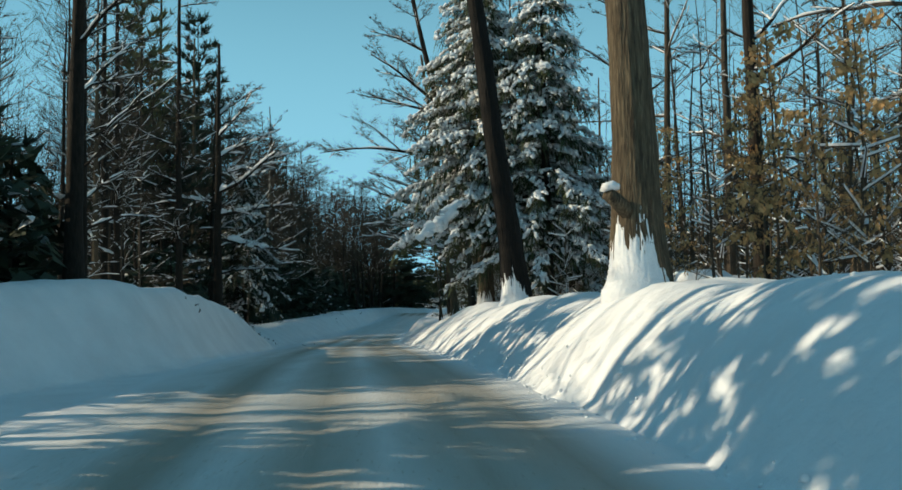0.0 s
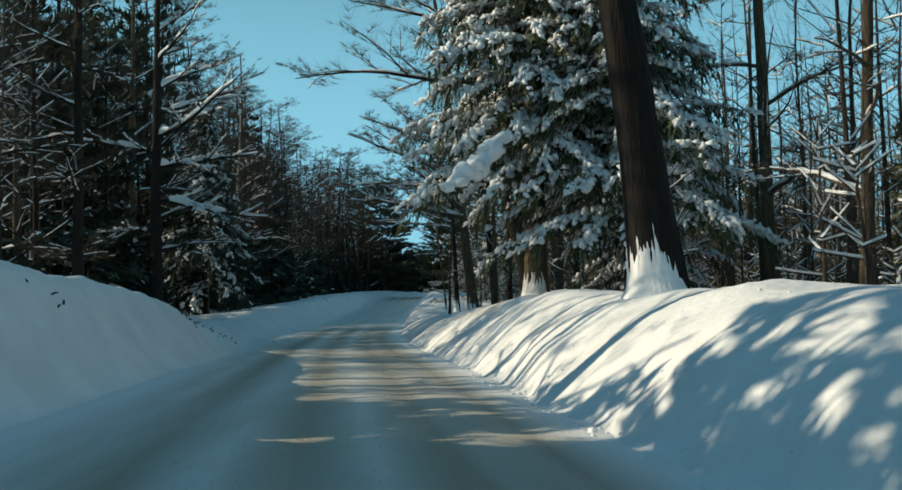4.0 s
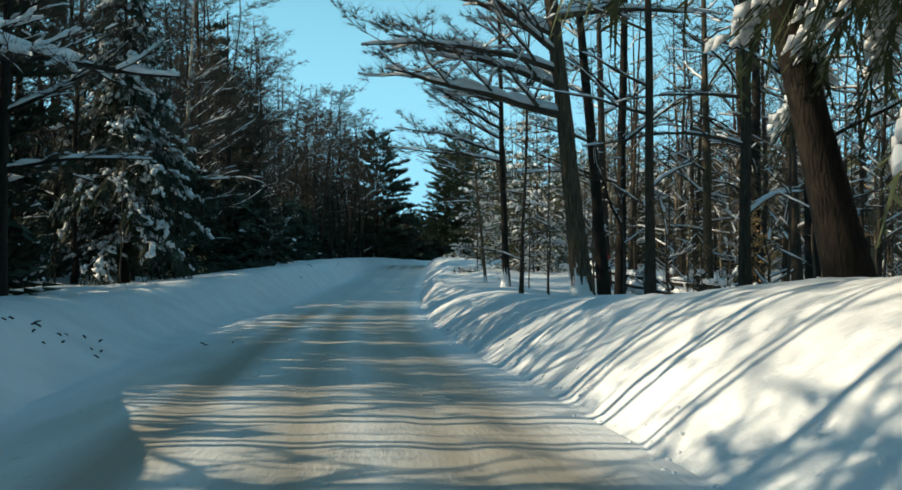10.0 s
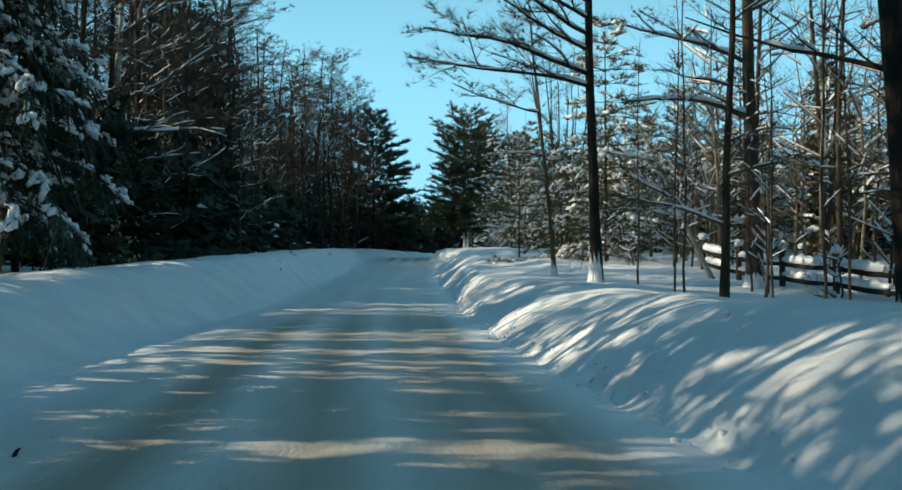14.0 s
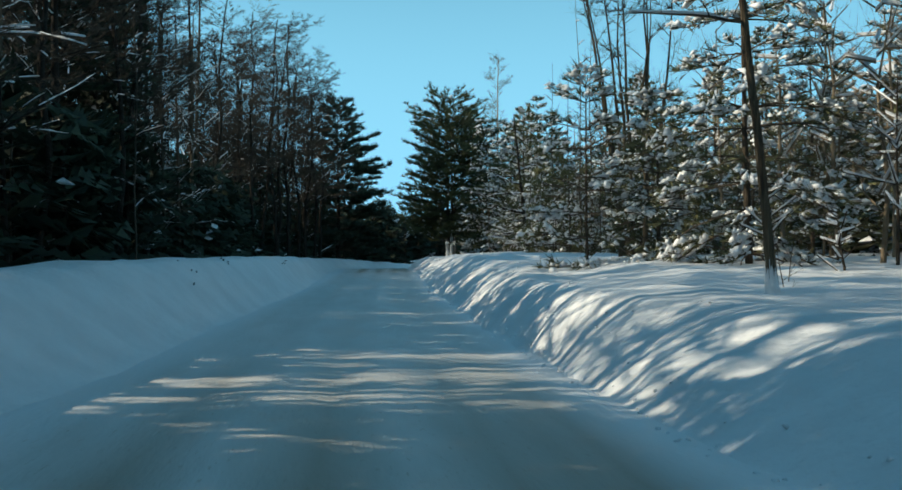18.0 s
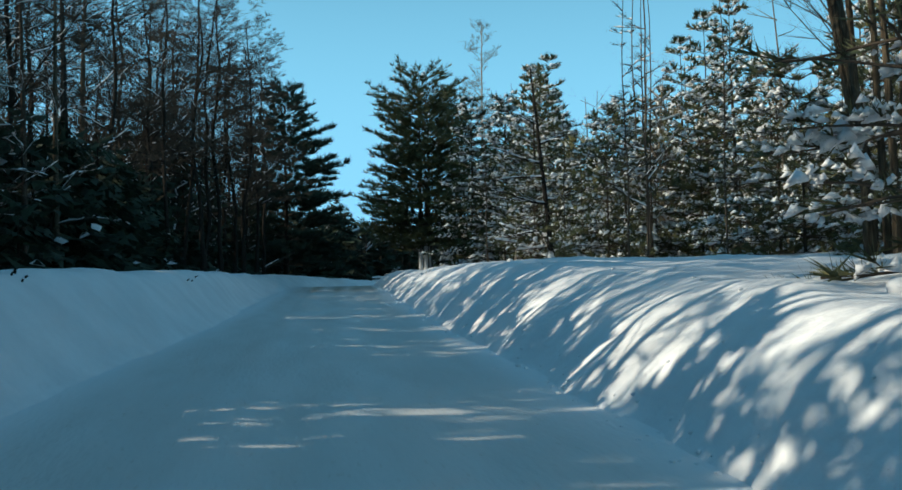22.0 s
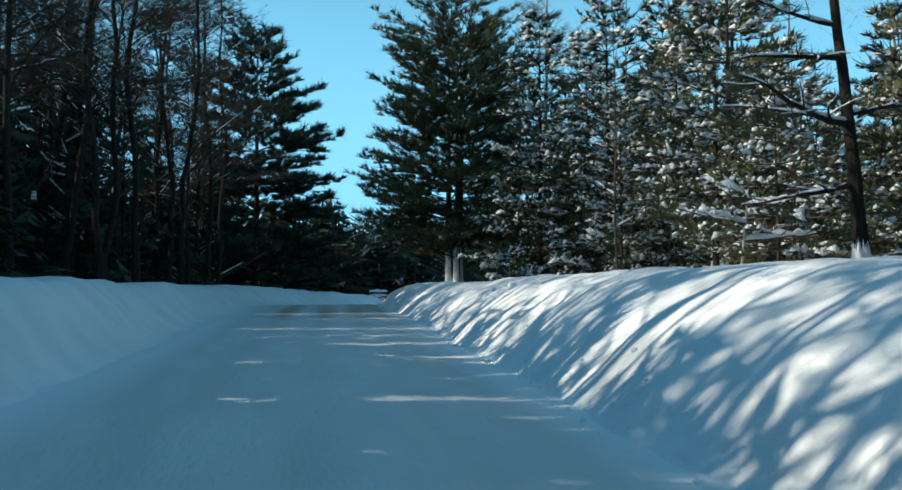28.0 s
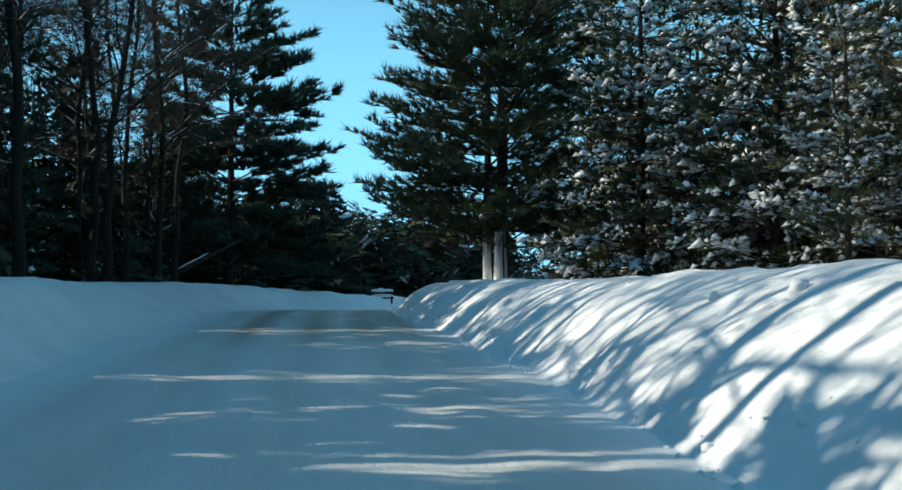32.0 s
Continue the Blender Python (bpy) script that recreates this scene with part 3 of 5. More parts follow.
def spray(mesh, p, d, size, rnd, droop=0.35, n=7):
    """A flat feathered spray of needles: thin blades either side of a twig."""
    d = Vector(d).normalized()
    side = d.cross(Vector((0, 0, 1)))
    side = side.normalized() if side.length > 0.05 else Vector((1, 0, 0))
    tip = p + d * size + Vector((0, 0, -droop * size))
    for k in range(n):
        f = (k + 0.6) / n
        s = 1 if k % 2 else -1
        a = p.lerp(tip, f)
        ln = size * 0.62 * (1.15 - f) * rnd.uniform(0.7, 1.2)
        out = (side * s * 0.8 + d * 0.75 + Vector((0, 0, rnd.uniform(-0.65, 0.0)))).normalized()
        w = d * size * 0.055
        b = a + out * ln
        mesh.face(a - w, b, a + w)
    mesh.face(p.lerp(tip, 0.3) - side * size * 0.05, tip + d * size * 0.15, p.lerp(tip, 0.3) + side * size * 0.05)


def hemlock(seed, h=14, dia=0.5, reach=3.8, first=0.16, whorls=26, each=4, snow_amount=0.8, size=0.42, bark=None, needle=None, sag=0.5,
            label="", name="snowy_conifer", pads=1.0, lean=(0, 0), density=1.0, skirt=0.0, top_power=0.8, category="conifer"):
    """A conifer of drooping feathered boughs laden with snow."""
    rnd = random.Random(seed)
    ob = thing(name, label or "dark green conifer with drooping boughs heavy with snow", category)
    pts = trunk_points(h, lean, rnd, wander=0.05)
    n = len(pts) - 1
    radii = [dia / 2 * (1.0 - 0.93 * i / n) + (0.3 * dia / 2 if i == 0 else 0) for i in range(n + 1)]
    t = Mesh()
    t.tube(pts, radii, 12, rough=0.08, seed=seed)
    part("trunk", t, bark or M_BARK, ob)
    wood, green, snow = Mesh(), Mesh(), Mesh()
    for wv in range(whorls):
        f = first + (0.985 - first) * wv / (whorls - 1)
        for k in range(each):
            az = rnd.uniform(0, 2 * math.pi)
            ln = reach * (1 - (f - first) / (1 - first)) ** top_power * rnd.uniform(0.55, 1.1) + 0.25
            up = 0.25 * f + rnd.uniform(-0.15, 0.2)
            p = along(pts, min(0.99, f + rnd.uniform(-0.01, 0.01)))
            st = max(3, int(ln / 0.45))
            b = bend(p, (math.sin(az), math.cos(az), up), ln, st, rnd, droop=sag, wander=0.18)
            wood.tube(b, [0.006 + 0.014 * ln / 3 * (1 - i / (st + 0.5)) * 1.6 for i in range(st + 1)], 4, cap=False)
            # twigs with sprays either side
            m = max(3, int(ln * 9.0 * density))
            for j in range(m):
                g = 0.10 + 0.90 * (j + rnd.random() * 0.7) / m
                q = along(b, min(0.99, g))
                i = min(st - 1, int(g * st))
                d = (b[i + 1] - b[i]).normalized()
                side = d.cross(Vector((0, 0, 1)))
                side = side.normalized() if side.length > 0.05 else Vector((1, 0, 0))
                s = rnd.choice((-1, 1)) * rnd.uniform(0.1, 1.4)
                spray(green, q, d + side * s + Vector((0, 0, rnd.uniform(-0.8, 0.1))), size * rnd.uniform(0.8, 1.6), rnd, droop=rnd.uniform(0.5, 1.4), n=8)
                if rnd.random() < snow_amount:
                    w = (d + side * s + Vector((0, 0, rnd.uniform(-0.9, -0.1)))).normalized()
                    for _ in range(rnd.choice((2, 3, 3, 4))):
                        snow.clump(q + Vector((rnd.uniform(-0.08, 0.08), rnd.uniform(-0.08, 0.08), 0.03)) + w * size * rnd.uniform(0.1, 1.0), size * rnd.uniform(0.08, 0.21) * pads ** 0.5, rnd, w)
            if rnd.random() < snow_amount * 0.03:
                cut = max(1, int(st * rnd.uniform(0.3, 0.7)))
                sub = b[cut:]
                if len(sub) > 2:
                    snow.ridge(sub, [0.04 + 0.06 * pads * rnd.random() for _ in sub], [0.03 + 0.06 * pads * rnd.random() for _ in sub])
    part("bough_wood", wood, M_TWIG, ob)
    part("needles", green, needle or M_NEEDLE, ob, "", False)
    part("bough_snow", snow, M_CLUMP, ob, "white snow lying in pads on the boughs")
    if skirt:
        part("trunk_snow", snow_skirt(pts, radii, skirt, rnd, h), M_CLUMP, ob, "wind-packed snow stuck to the trunk")
    return ob


def tuft(mesh, p, d, size, rnd, n=11, broad=0.055):
    d = Vector(d).normalized()
    for _ in range(n):
        o = (d + Vector((rnd.uniform(-1, 1), rnd.uniform(-1, 1), rnd.uniform(-0.7, 0.9))) * 0.9).normalized()
        s = o.orthogonal().normalized() * size * broad
        mesh.face(p - s, p + o * size * rnd.uniform(0.7, 1.2), p + s)


def pine(seed, h=14, dia=0.35, reach=3.2, first=0.2, whorls=15, each=5, snow_amount=0.3, tuft_size=0.34, bark=None, needle=None, lift=0.25,
         label="", name="pine_tree", power=0.75, lean=(0, 0), skirt=0.0, density=1.0, pads=1.0, stems=1, ragged=(0.5, 1.15), category="pine", blades=11, broad=0.055):
    """A pine: whorls of level limbs that end in tufts of long needles."""
    rnd = random.Random(seed)
    ob = thing(name, label or "tall green pine with level tufted limbs", category)
    wood, green, snow = Mesh(), Mesh(), Mesh()
    for stem in range(stems):
        off = Vector((0, 0, 0)) if stem == 0 else Vector((0.62, 0.25, 0))
        pts = [p + off for p in trunk_points(h * (1 if stem == 0 else 0.9), lean, rnd, wander=0.08)]
        n = len(pts) - 1
        radii = [dia / 2 * (1.0 - 0.93 * i / n) for i in range(n + 1)]
        t = Mesh()
        t.tube(pts, radii, 10, rough=0.08, seed=seed)
        part("trunk", t, bark or M_BARK, ob)
        if skirt:
            part("trunk_snow", snow_skirt(pts, radii, skirt, rnd, h), M_CLUMP, ob, "wind-packed snow stuck to the trunk")
        for wv in range(whorls):
            f = first + (0.98 - first) * (wv + rnd.random() * 0.4) / whorls
            for k in range(each):
                az = 2 * math.pi * (k + rnd.random() * 0.9) / each
                s = (f - first) / (1 - first)
                ln = reach * (1 - s) ** power * rnd.uniform(*ragged) + 0.3
                if s < 0.12:
                    ln *= 0.6
                p = along(pts, min(0.99, f))
                st = max(3, int(ln / 0.5))
                b = bend(p, (math.sin(az), math.cos(az), rnd.uniform(-0.05, 0.3) + 0.5 * s), ln, st, rnd, droop=0.25, wander=0.2, lift=lift)
                wood.tube(b, [0.008 + 0.022 * ln / 3 * (1 - i / (st + 0.5)) for i in range(st + 1)], 4, cap=False)
                m = max(2, int(ln * 5.0 * density))
                for j in range(m):
                    g = 0.3 + 0.7 * (j + rnd.random()) / m
                    q = along(b, min(0.99, g))
                    i = min(st - 1, int(g * st))
                    d = (b[i + 1] - b[i]).normalized()
                    side = d.cross(Vector((0, 0, 1)))
                    side = side.normalized() if side.length > 0.05 else Vector((1, 0, 0))
                    e = q + side * rnd.uniform(-0.4, 0.4) * (0.4 + 0.3 * ln / 3) + Vector((0, 0, rnd.uniform(0, 0.18)))
                    tuft(green, e, d + Vector((0, 0, 0.5)), tuft_size * rnd.uniform(0.7, 1.2), rnd, blades, broad)
                    if rnd.random() < snow_amount:
                        w = d + Vector((rnd.uniform(-0.6, 0.6), rnd.uniform(-0.6, 0.6), rnd.uniform(-0.5, 0.1)))
                        if pads > 1:
                            for _ in range(5):
                                snow.blob(e + Vector((rnd.uniform(-1, 1), rnd.uniform(-1, 1), rnd.uniform(-0.1, 0.5))) * tuft_size * 0.6, tuft_size * rnd.uniform(0.10, 0.26), rnd, 0.6, w.normalized())
                        else:
                            snow.frost(e + Vector((rnd.uniform(-1, 1), rnd.uniform(-1, 1), 0.4)) * 0.1, w, tuft_size * rnd.uniform(0.5, 0.9), tuft_size * rnd.uniform(0.14, 0.26), tuft_size * rnd.uniform(0.12, 0.28))
                if pads <= 1 and rnd.random() < snow_amount * 0.45:
                    snow.ridge(b, [0.03 + 0.04 * pads * rnd.random() for _ in b], [0.03 + 0.05 * pads * rnd.random() for _ in b])
    part("limb_wood", wood, M_TWIG, ob)
    part("needles", green, needle or M_NEEDLE_PINE, ob, "", False)
    part("bough_snow", snow, M_CLUMP, ob, "white snow in clumps on the needles")
    return ob


def white_pine(seed, h=14, dia=0.4, reach=4.0, first=0.15, whorls=15, each=5, profile=(0.7, 1.0, 0.95, 0.8, 0.5, 0.15), tuft_size=0.34, needle=None, bark=None, stems=1, skirt=0.0,
               snow_amount=0.0, label="", density=1.0, sag=0.1, blades=8, broad=0.055, clumps=0, lump=1.0):
    """A broad pine whose limbs spread into flat fans of tufts, in uneven tiers."""
    rnd = random.Random(seed)
    ob = thing("pine_tree", label, "pine")
    wood, green, snow = Mesh(), Mesh(), Mesh()
    for stem in range(stems):
        off = (Vector((0, 0, 0)), Vector((0.62, 0.25, 0)), Vector((0.28, -0.35, 0)))[stem]
        pts = [p + off for p in trunk_points(h * (1, 0.9, 0.8)[stem], (0, 0), rnd, wander=0.12)]
        n = len(pts) - 1
        radii = [dia / 2 * (1.0 - 0.93 * i / n) for i in range(n + 1)]
        t = Mesh()
        t.tube(pts, radii, 10, rough=0.08, seed=seed)
        part("trunk", t, bark or M_BARK, ob)
        if skirt:
            part("trunk_snow", snow_skirt(pts, radii, skirt, rnd, h), M_CLUMP, ob, "wind-packed snow stuck to the trunk")
        for wv in range(whorls):
            s = (wv + rnd.uniform(-0.3, 0.3)) / (whorls - 1)
            s = min(max(s, 0), 1)
            f = first + (0.985 - first) * s
            wide = float(np.interp(s, np.linspace(0, 1, len(profile)), profile)) * rnd.uniform(0.75, 1.12)
            for k in range(each):
                az = 2 * math.pi * (k + rnd.random()) / each
                ln = reach * wide * rnd.uniform(0.55, 1.1) + 0.3
                st = max(3, int(ln / 0.55))
                b = bend(along(pts, min(0.99, f)), (math.sin(az), math.cos(az), rnd.uniform(-0.05, 0.25) + 0.45 * s * s), ln, st, rnd, droop=sag, wander=0.3, lift=0.18)
                wood.tube(b, [0.01 + 0.022 * ln / 3 * (1 - i / (st + 0.5)) for i in range(st + 1)], 4, cap=False)
                load = rnd.choice((0.1, 0.5, 1.0, 1.3))
                m = max(3, int(ln * 3.6 * density))
                for j in range(m):
                    g = 0.22 + 0.78 * (j + rnd.random()) / m
                    q = along(b, min(0.99, g))
                    i = min(st - 1, int(g * st))
                    d = (b[i + 1] - b[i]).normalized()
                    side = d.cross(Vector((0, 0, 1))).normalized()
                    w = (d * 0.8 + side * rnd.choice((-1, 1)) * rnd.uniform(0.2, 1.1) + Vector((0, 0, rnd.uniform(-0.1, 0.25)))).normalized()
                    tw = 0.25 + ln * 0.26 * (1.25 - g) * rnd.uniform(0.6, 1.2)
                    wood.face(q, q + w * tw + Vector((0, 0, 0.012)), q + w * tw - Vector((0, 0, 0.012)))
                    for c in range(max(2, int(tw / 0.2))):
                        e = q + w * tw * (0.35 + 0.65 * (c + rnd.random()) / max(2, int(tw / 0.2)))
                        tuft(green, e, w + Vector((0, 0, 0.45)), tuft_size * rnd.uniform(0.65, 1.15), rnd, blades, broad)
                        if clumps:
                            # snow lies in patches, thick on some boughs and gone from others
                            lies = 0.55 + 1.5 * noise.noise((e.x * 0.9 + seed, e.y * 0.9, e.z * 1.1))
                            for _ in range(clumps):
                                if rnd.random() < snow_amount * load * lies * (0.3 + 0.8 * g):
                                    big = 0.085 * math.exp(rnd.gauss(0.35, 0.55)) * lump
                                    snow.clump(e + Vector((rnd.uniform(-1, 1), rnd.uniform(-1, 1), rnd.uniform(0.0, 0.6))) * tuft_size * 0.5, tuft_size * min(big, 0.30), rnd, w + Vector((rnd.uniform(-0.4, 0.4), rnd.uniform(-0.4, 0.4), -0.3)))
                        elif snow_amount and rnd.random() < snow_amount:
                            snow.frost(e + Vector((0, 0, 0.06)), w, tuft_size * rnd.uniform(0.5, 1.0), tuft_size * rnd.uniform(0.14, 0.30), tuft_size * rnd.uniform(0.12, 0.28))
    part("limb_wood", wood, M_TWIG, ob)
    part("needles", green, needle or M_NEEDLE_PINE, ob, "", False)
    part("bough_snow", snow, M_CLUMP, ob, "white snow in clumps on the needles")
    return ob


def sapling(seed, h=5, dia=0.05, leaves=0, amount=0.4, lean=(0, 0), count=8, bark=None, label="", reach=1.1, name="sapling"):
    rnd = random.Random(seed)
    ob = thing(name, label or "thin leafless sapling standing in the snow", "sapling")
    pts = trunk_points(h, lean, rnd, 10, 0.35)
    t = Mesh()
    t.tube(pts, [dia / 2 * (1 - 0.8 * i / 10) for i in range(11)], 6)
    part("stem", t, bark or M_TWIG, ob)
    wood, twigs, snow, leaf = Mesh(), Mesh(), Mesh(), Mesh()
    for k in range(count):
        f = 0.2 + 0.75 * (k + rnd.random()) / count
        a = rnd.uniform(0, 2 * math.pi)
        b = grow(along(pts, min(0.99, f)), (math.sin(a), math.cos(a), rnd.uniform(0.1, 0.8)), reach * (1.3 - f) * rnd.uniform(0.7, 1.2), dia * 0.22, 1, rnd, wood, twigs, snow, amount, kids=3)
        for _ in range(int(leaves)):
            c = along(b, rnd.uniform(0.15, 0.99)) + Vector((rnd.uniform(-1, 1), rnd.uniform(-1, 1), rnd.uniform(-0.7, 0.3))) * 0.22
            d = Vector((rnd.uniform(-1, 1), rnd.uniform(-1, 1), -1.0)).normalized() * rnd.uniform(0.08, 0.15)
            s = d.orthogonal().normalized() * 0.036
            leaf.face(c, c + d * 0.5 + s, c + d, c + d * 0.5 - s)
    part("twig", wood, M_TWIG, ob)
    part("twig_spray", twigs, M_TWIG, ob)
    part("twig_snow", snow, M_CLUMP, ob, "thin snow on the twigs")
    part("dry_leaves", leaf, M_LEAF, ob, "tan withered leaves still hanging", False)
    return ob


def put(ob, u, y, sink=0.0, turn=0.0, size=1.0, tilt=(0.0, 0.0)):
    """Stands a thing on the snow, at an offset u from the line of travel."""
    x = plant_x(y) + u
    m = pose(x, y, ground_at(x, y) - sink, tilt[0], tilt[1], turn) @ Matrix.Diagonal((size, size, size, 1))
    ob.matrix_basis = m
    return ob


def again(ob, u, y, turn=0.0, size=1.0, label="", tilt=(0.0, 0.0), tall=1.0):
    x = plant_x(y) + u
    keep = ob.scale.copy()
    ob.scale = (1, 1, 1)
    c = copy_thing(ob, pose(x, y, ground_at(x, y), tilt[0], tilt[1], turn) @ Matrix.Diagonal((size, size, size * tall, 1)))
    ob.scale = keep
    if label:
        c["label"] = label
    return c


def woods(name, label, n, u0, u1, y0, y1, seed, kind, h=(9, 15), reach=2.2, first=0.08, snowy=0.2, bark=None, needle=None, blades=95, fine=1.0, limbs=16, sprigs=5, broad=1.0, flecks=1, low=0.2):
    """Trees beyond counting, as one object with its wood, its foliage and its snow."""
    r = random.Random(seed)
    ob = tagged(new(name), label, "woods", kind="stuff")
    stems, wood, green, snow = Mesh(), Mesh(), Mesh(), Mesh()
    for _ in range(n):
        u, y = r.uniform(u0, u1), r.uniform(y0, y1)
        x = plant_x(min(y, 178)) + u
        if y > 142 and abs(x - road_x(y)) < 6.2:
            continue
        z = road_z(y) + (float(np.interp(y, BANKS[:, 0], BANKS[:, 4])) if u > 0 else float(np.interp(y, BANKS[:, 0], BANKS[:, 8]))) - 0.5
        base = Vector((x, y, z))
        t = r.uniform(*h)
        lean = Vector((r.uniform(-0.06, 0.06), r.uniform(-0.04, 0.04), 1)) * t
        rad = (0.04 + 0.008 * t * r.uniform(0.5, 1.3)) * (1 if kind == "evergreen" else 0.8)
        kink = Vector((r.uniform(-0.3, 0.3), r.uniform(-0.3, 0.3), 0))
        if kind == "evergreen":
            stems.tube([base, base + lean * 0.5, base + lean], [rad, rad * 0.7, 0.02], 5, cap=False)
        else:
            stems.tube([base, base + lean * 0.3 + kink * 0.5, base + lean * 0.6, base + lean * 0.86 + kink], [rad * 0.9, rad * 0.65, rad * 0.4, 0.012], 5, cap=False)
        if kind == "evergreen":
            for k in range(blades):
                f = first + (1 - first) * (k + r.random()) / blades
                a = r.uniform(0, 2 * math.pi)
                ln = reach * (1 - f) ** 0.75 * r.uniform(0.5, 1.2) * t / 12 + 0.3
                d = Vector((math.sin(a), math.cos(a), r.uniform(-0.35, 0.25)))
                p = base + lean * f
                sd = Vector((math.cos(a), -math.sin(a), r.uniform(-0.8, 0.8)))
                tip = p + d * ln
                for m in range(3):
                    q = p.lerp(tip, 0.25 + 0.28 * m)
                    w = (0.34 - 0.07 * m) * r.uniform(0.6, 1.3) * broad
                    e = q + d * ln * 0.34 + Vector((0, 0, -r.uniform(0, 0.25)))
                    green.face(q, e + sd * w * 0.55, q + sd * w * 1.3)
                    green.face(q, q - sd * w * 1.3, e - sd * w * 0.55)
                for _ in range(flecks):
                    if r.random() > snowy:
                        continue
                    q = p.lerp(tip, r.uniform(0.4, 1.05)) + Vector((r.uniform(-0.2, 0.2), r.uniform(-0.2, 0.2), 0.06))
                    w = r.uniform(0.08, 0.24)
                    snow.face(q - sd * w, q + d * w * 1.6, q + sd * w, q - d * w)
                    snow.face(q - sd * w, q + Vector((0, 0, w * 0.7)), q + d * w * 1.6)
                    snow.face(q + sd * w, q - d * w, q + Vector((0, 0, w * 0.7)))
        else:
            # ascending limbs that spread into a broom of twigs
            for k in range(limbs):
                f = r.uniform(low, 0.85)
                a = r.uniform(0, 2 * math.pi)
                ln = reach * (1.2 - 0.75 * f) * r.uniform(0.7, 1.3) * t / 11
                p = base + lean * f
                d = Vector((math.sin(a), math.cos(a), r.uniform(0.1, 1.1))).normalized()
                m = p + d * ln * 0.5
                d2 = (d + Vector((r.uniform(-0.5, 0.5), r.uniform(-0.5, 0.5), r.uniform(0.0, 0.5)))).normalized()
                e = m + d2 * ln * 0.5
                sd = Vector((math.cos(a), -math.sin(a), 0)) * (0.012 + 0.012 * (1 - f)) * fine
                up = Vector((0, 0, 0.016 * fine))
                wood.face(p - sd, m - sd * 0.6, m + sd * 0.6, p + sd)
                wood.face(p - up, m - up * 0.6, m + up * 0.6, p + up)
                wood.face(m - sd * 0.6, e, m + sd * 0.6)
                if r.random() < snowy:
                    snow.face(p + up * 2 - sd * 2.6, m + up * 3 - sd * 1.2, m + up * 3 + sd * 1.2, p + up * 2 + sd * 2.6)
                    snow.face(p + up * 0.5, m + up * 1.0, m + up * 3.6, p + up * 3.4)
                for j in range(sprigs):
                    g = r.uniform(0.2, 1.0)
                    q = p.lerp(m, g * 2) if g < 0.5 else m.lerp(e, g * 2 - 1)
                    o = (d2 + Vector((r.uniform(-1, 1), r.uniform(-1, 1), r.uniform(-0.3, 0.8)))).normalized() * ln * r.uniform(0.22, 0.5)
                    w = o.orthogonal().normalized() * 0.008 * fine
                    wood.face(q - w, q + o, q + w)
                    for _ in range(2):
                        q2 = q + o * r.uniform(0.3, 0.9)
                        o2 = (o.normalized() + Vector((r.uniform(-1, 1), r.uniform(-1, 1), r.uniform(-0.4, 0.8)))).normalized() * ln * r.uniform(0.10, 0.25)
                        wood.face(q2 - w * 0.7, q2 + o2, q2 + w * 0.7)
    # shade on left-hand trunks is put into the colour: always the dark bark
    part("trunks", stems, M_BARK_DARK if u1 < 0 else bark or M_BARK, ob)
    part("wood", wood, bark or M_BARK, ob, smooth=False)
    part("foliage", green, needle or M_NEEDLE, ob, smooth=False)
    part("caught_snow", snow, M_CLUMP, ob, smooth=False)
    return ob

# ---------------------------------------------------------------- the trees that stand out along the right side
put(hardwood(11, 17, 0.66, (-0.35, 0.3), [(8, 60, 4, 0.6, 0.09), (9.5, 300, 3.5, 0.6, 0.08), (11, 170, 3.5, 0.7, 0.08), (12.5, 20, 3, 0.8, 0.06), (14, 250, 2.5, 1, 0.05)],
             bark=M_BARK_WARM, skirt=0.95, label="thick tan-barked tree with a snow-capped stub"), 4.0, 12.9)
big_tree = [o for o in scene.objects if o.name == "bare_tree"][0]
stub = Mesh()
stub.tube([(-0.15, -0.15, 0.94), (-0.38, -0.34, 1.12), (-0.52, -0.45, 1.20)], [0.115, 0.10, 0.09], 12, rough=0.1)
stub = part("stub", stub, M_BARK_WARM, big_tree)
cap = Mesh()
cap.blob((-0.46, -0.41, 1.30), 0.15, random.Random(3), 0.55)
part("snow_cap", cap, M_CLUMP, stub, "rounded cap of snow on the stub")
put(hardwood(12, 18, 0.66, (-2.0, 0.2), [(9, 90, 4, 0.6, 0.09), (10.5, 330, 3.5, 0.7, 0.08), (12, 200, 3.5, 0.7, 0.08), (14, 60, 3, 0.8, 0.06)],
             bark=M_BARK_SHADED, skirt=0.75, label="dark leaning tree trunk with a snow-packed foot on the bank"), 4.6, 25.6)
put(hemlock(21, 15, 0.70, 4.6, 0.25, 34, 8, 0.85, 0.40, M_BARK_WARM, needle=M_HEMLOCK, skirt=0.95, pads=1.5, sag=0.75,
            label="big hemlock with snow-laden boughs and a tan furrowed trunk"), 5.5, 38.6)
heap = Mesh()
hr = random.Random(4)
spine = [Vector((-1.15 - 1.5 * f, -3.5 - 1.3 * f, 3.95 - 1.35 * f + 0.10 * math.sin(f * 9))) for f in [k / 24 for k in range(25)]]
heap.tube(spine, [0.04 + 0.19 * math.sin(math.pi * min(1, (k + 1) / 26)) ** 0.6 * (1 + 0.30 * math.sin(k * 1.1)) for k in range(25)], 16, rough=0.35, seed=6)
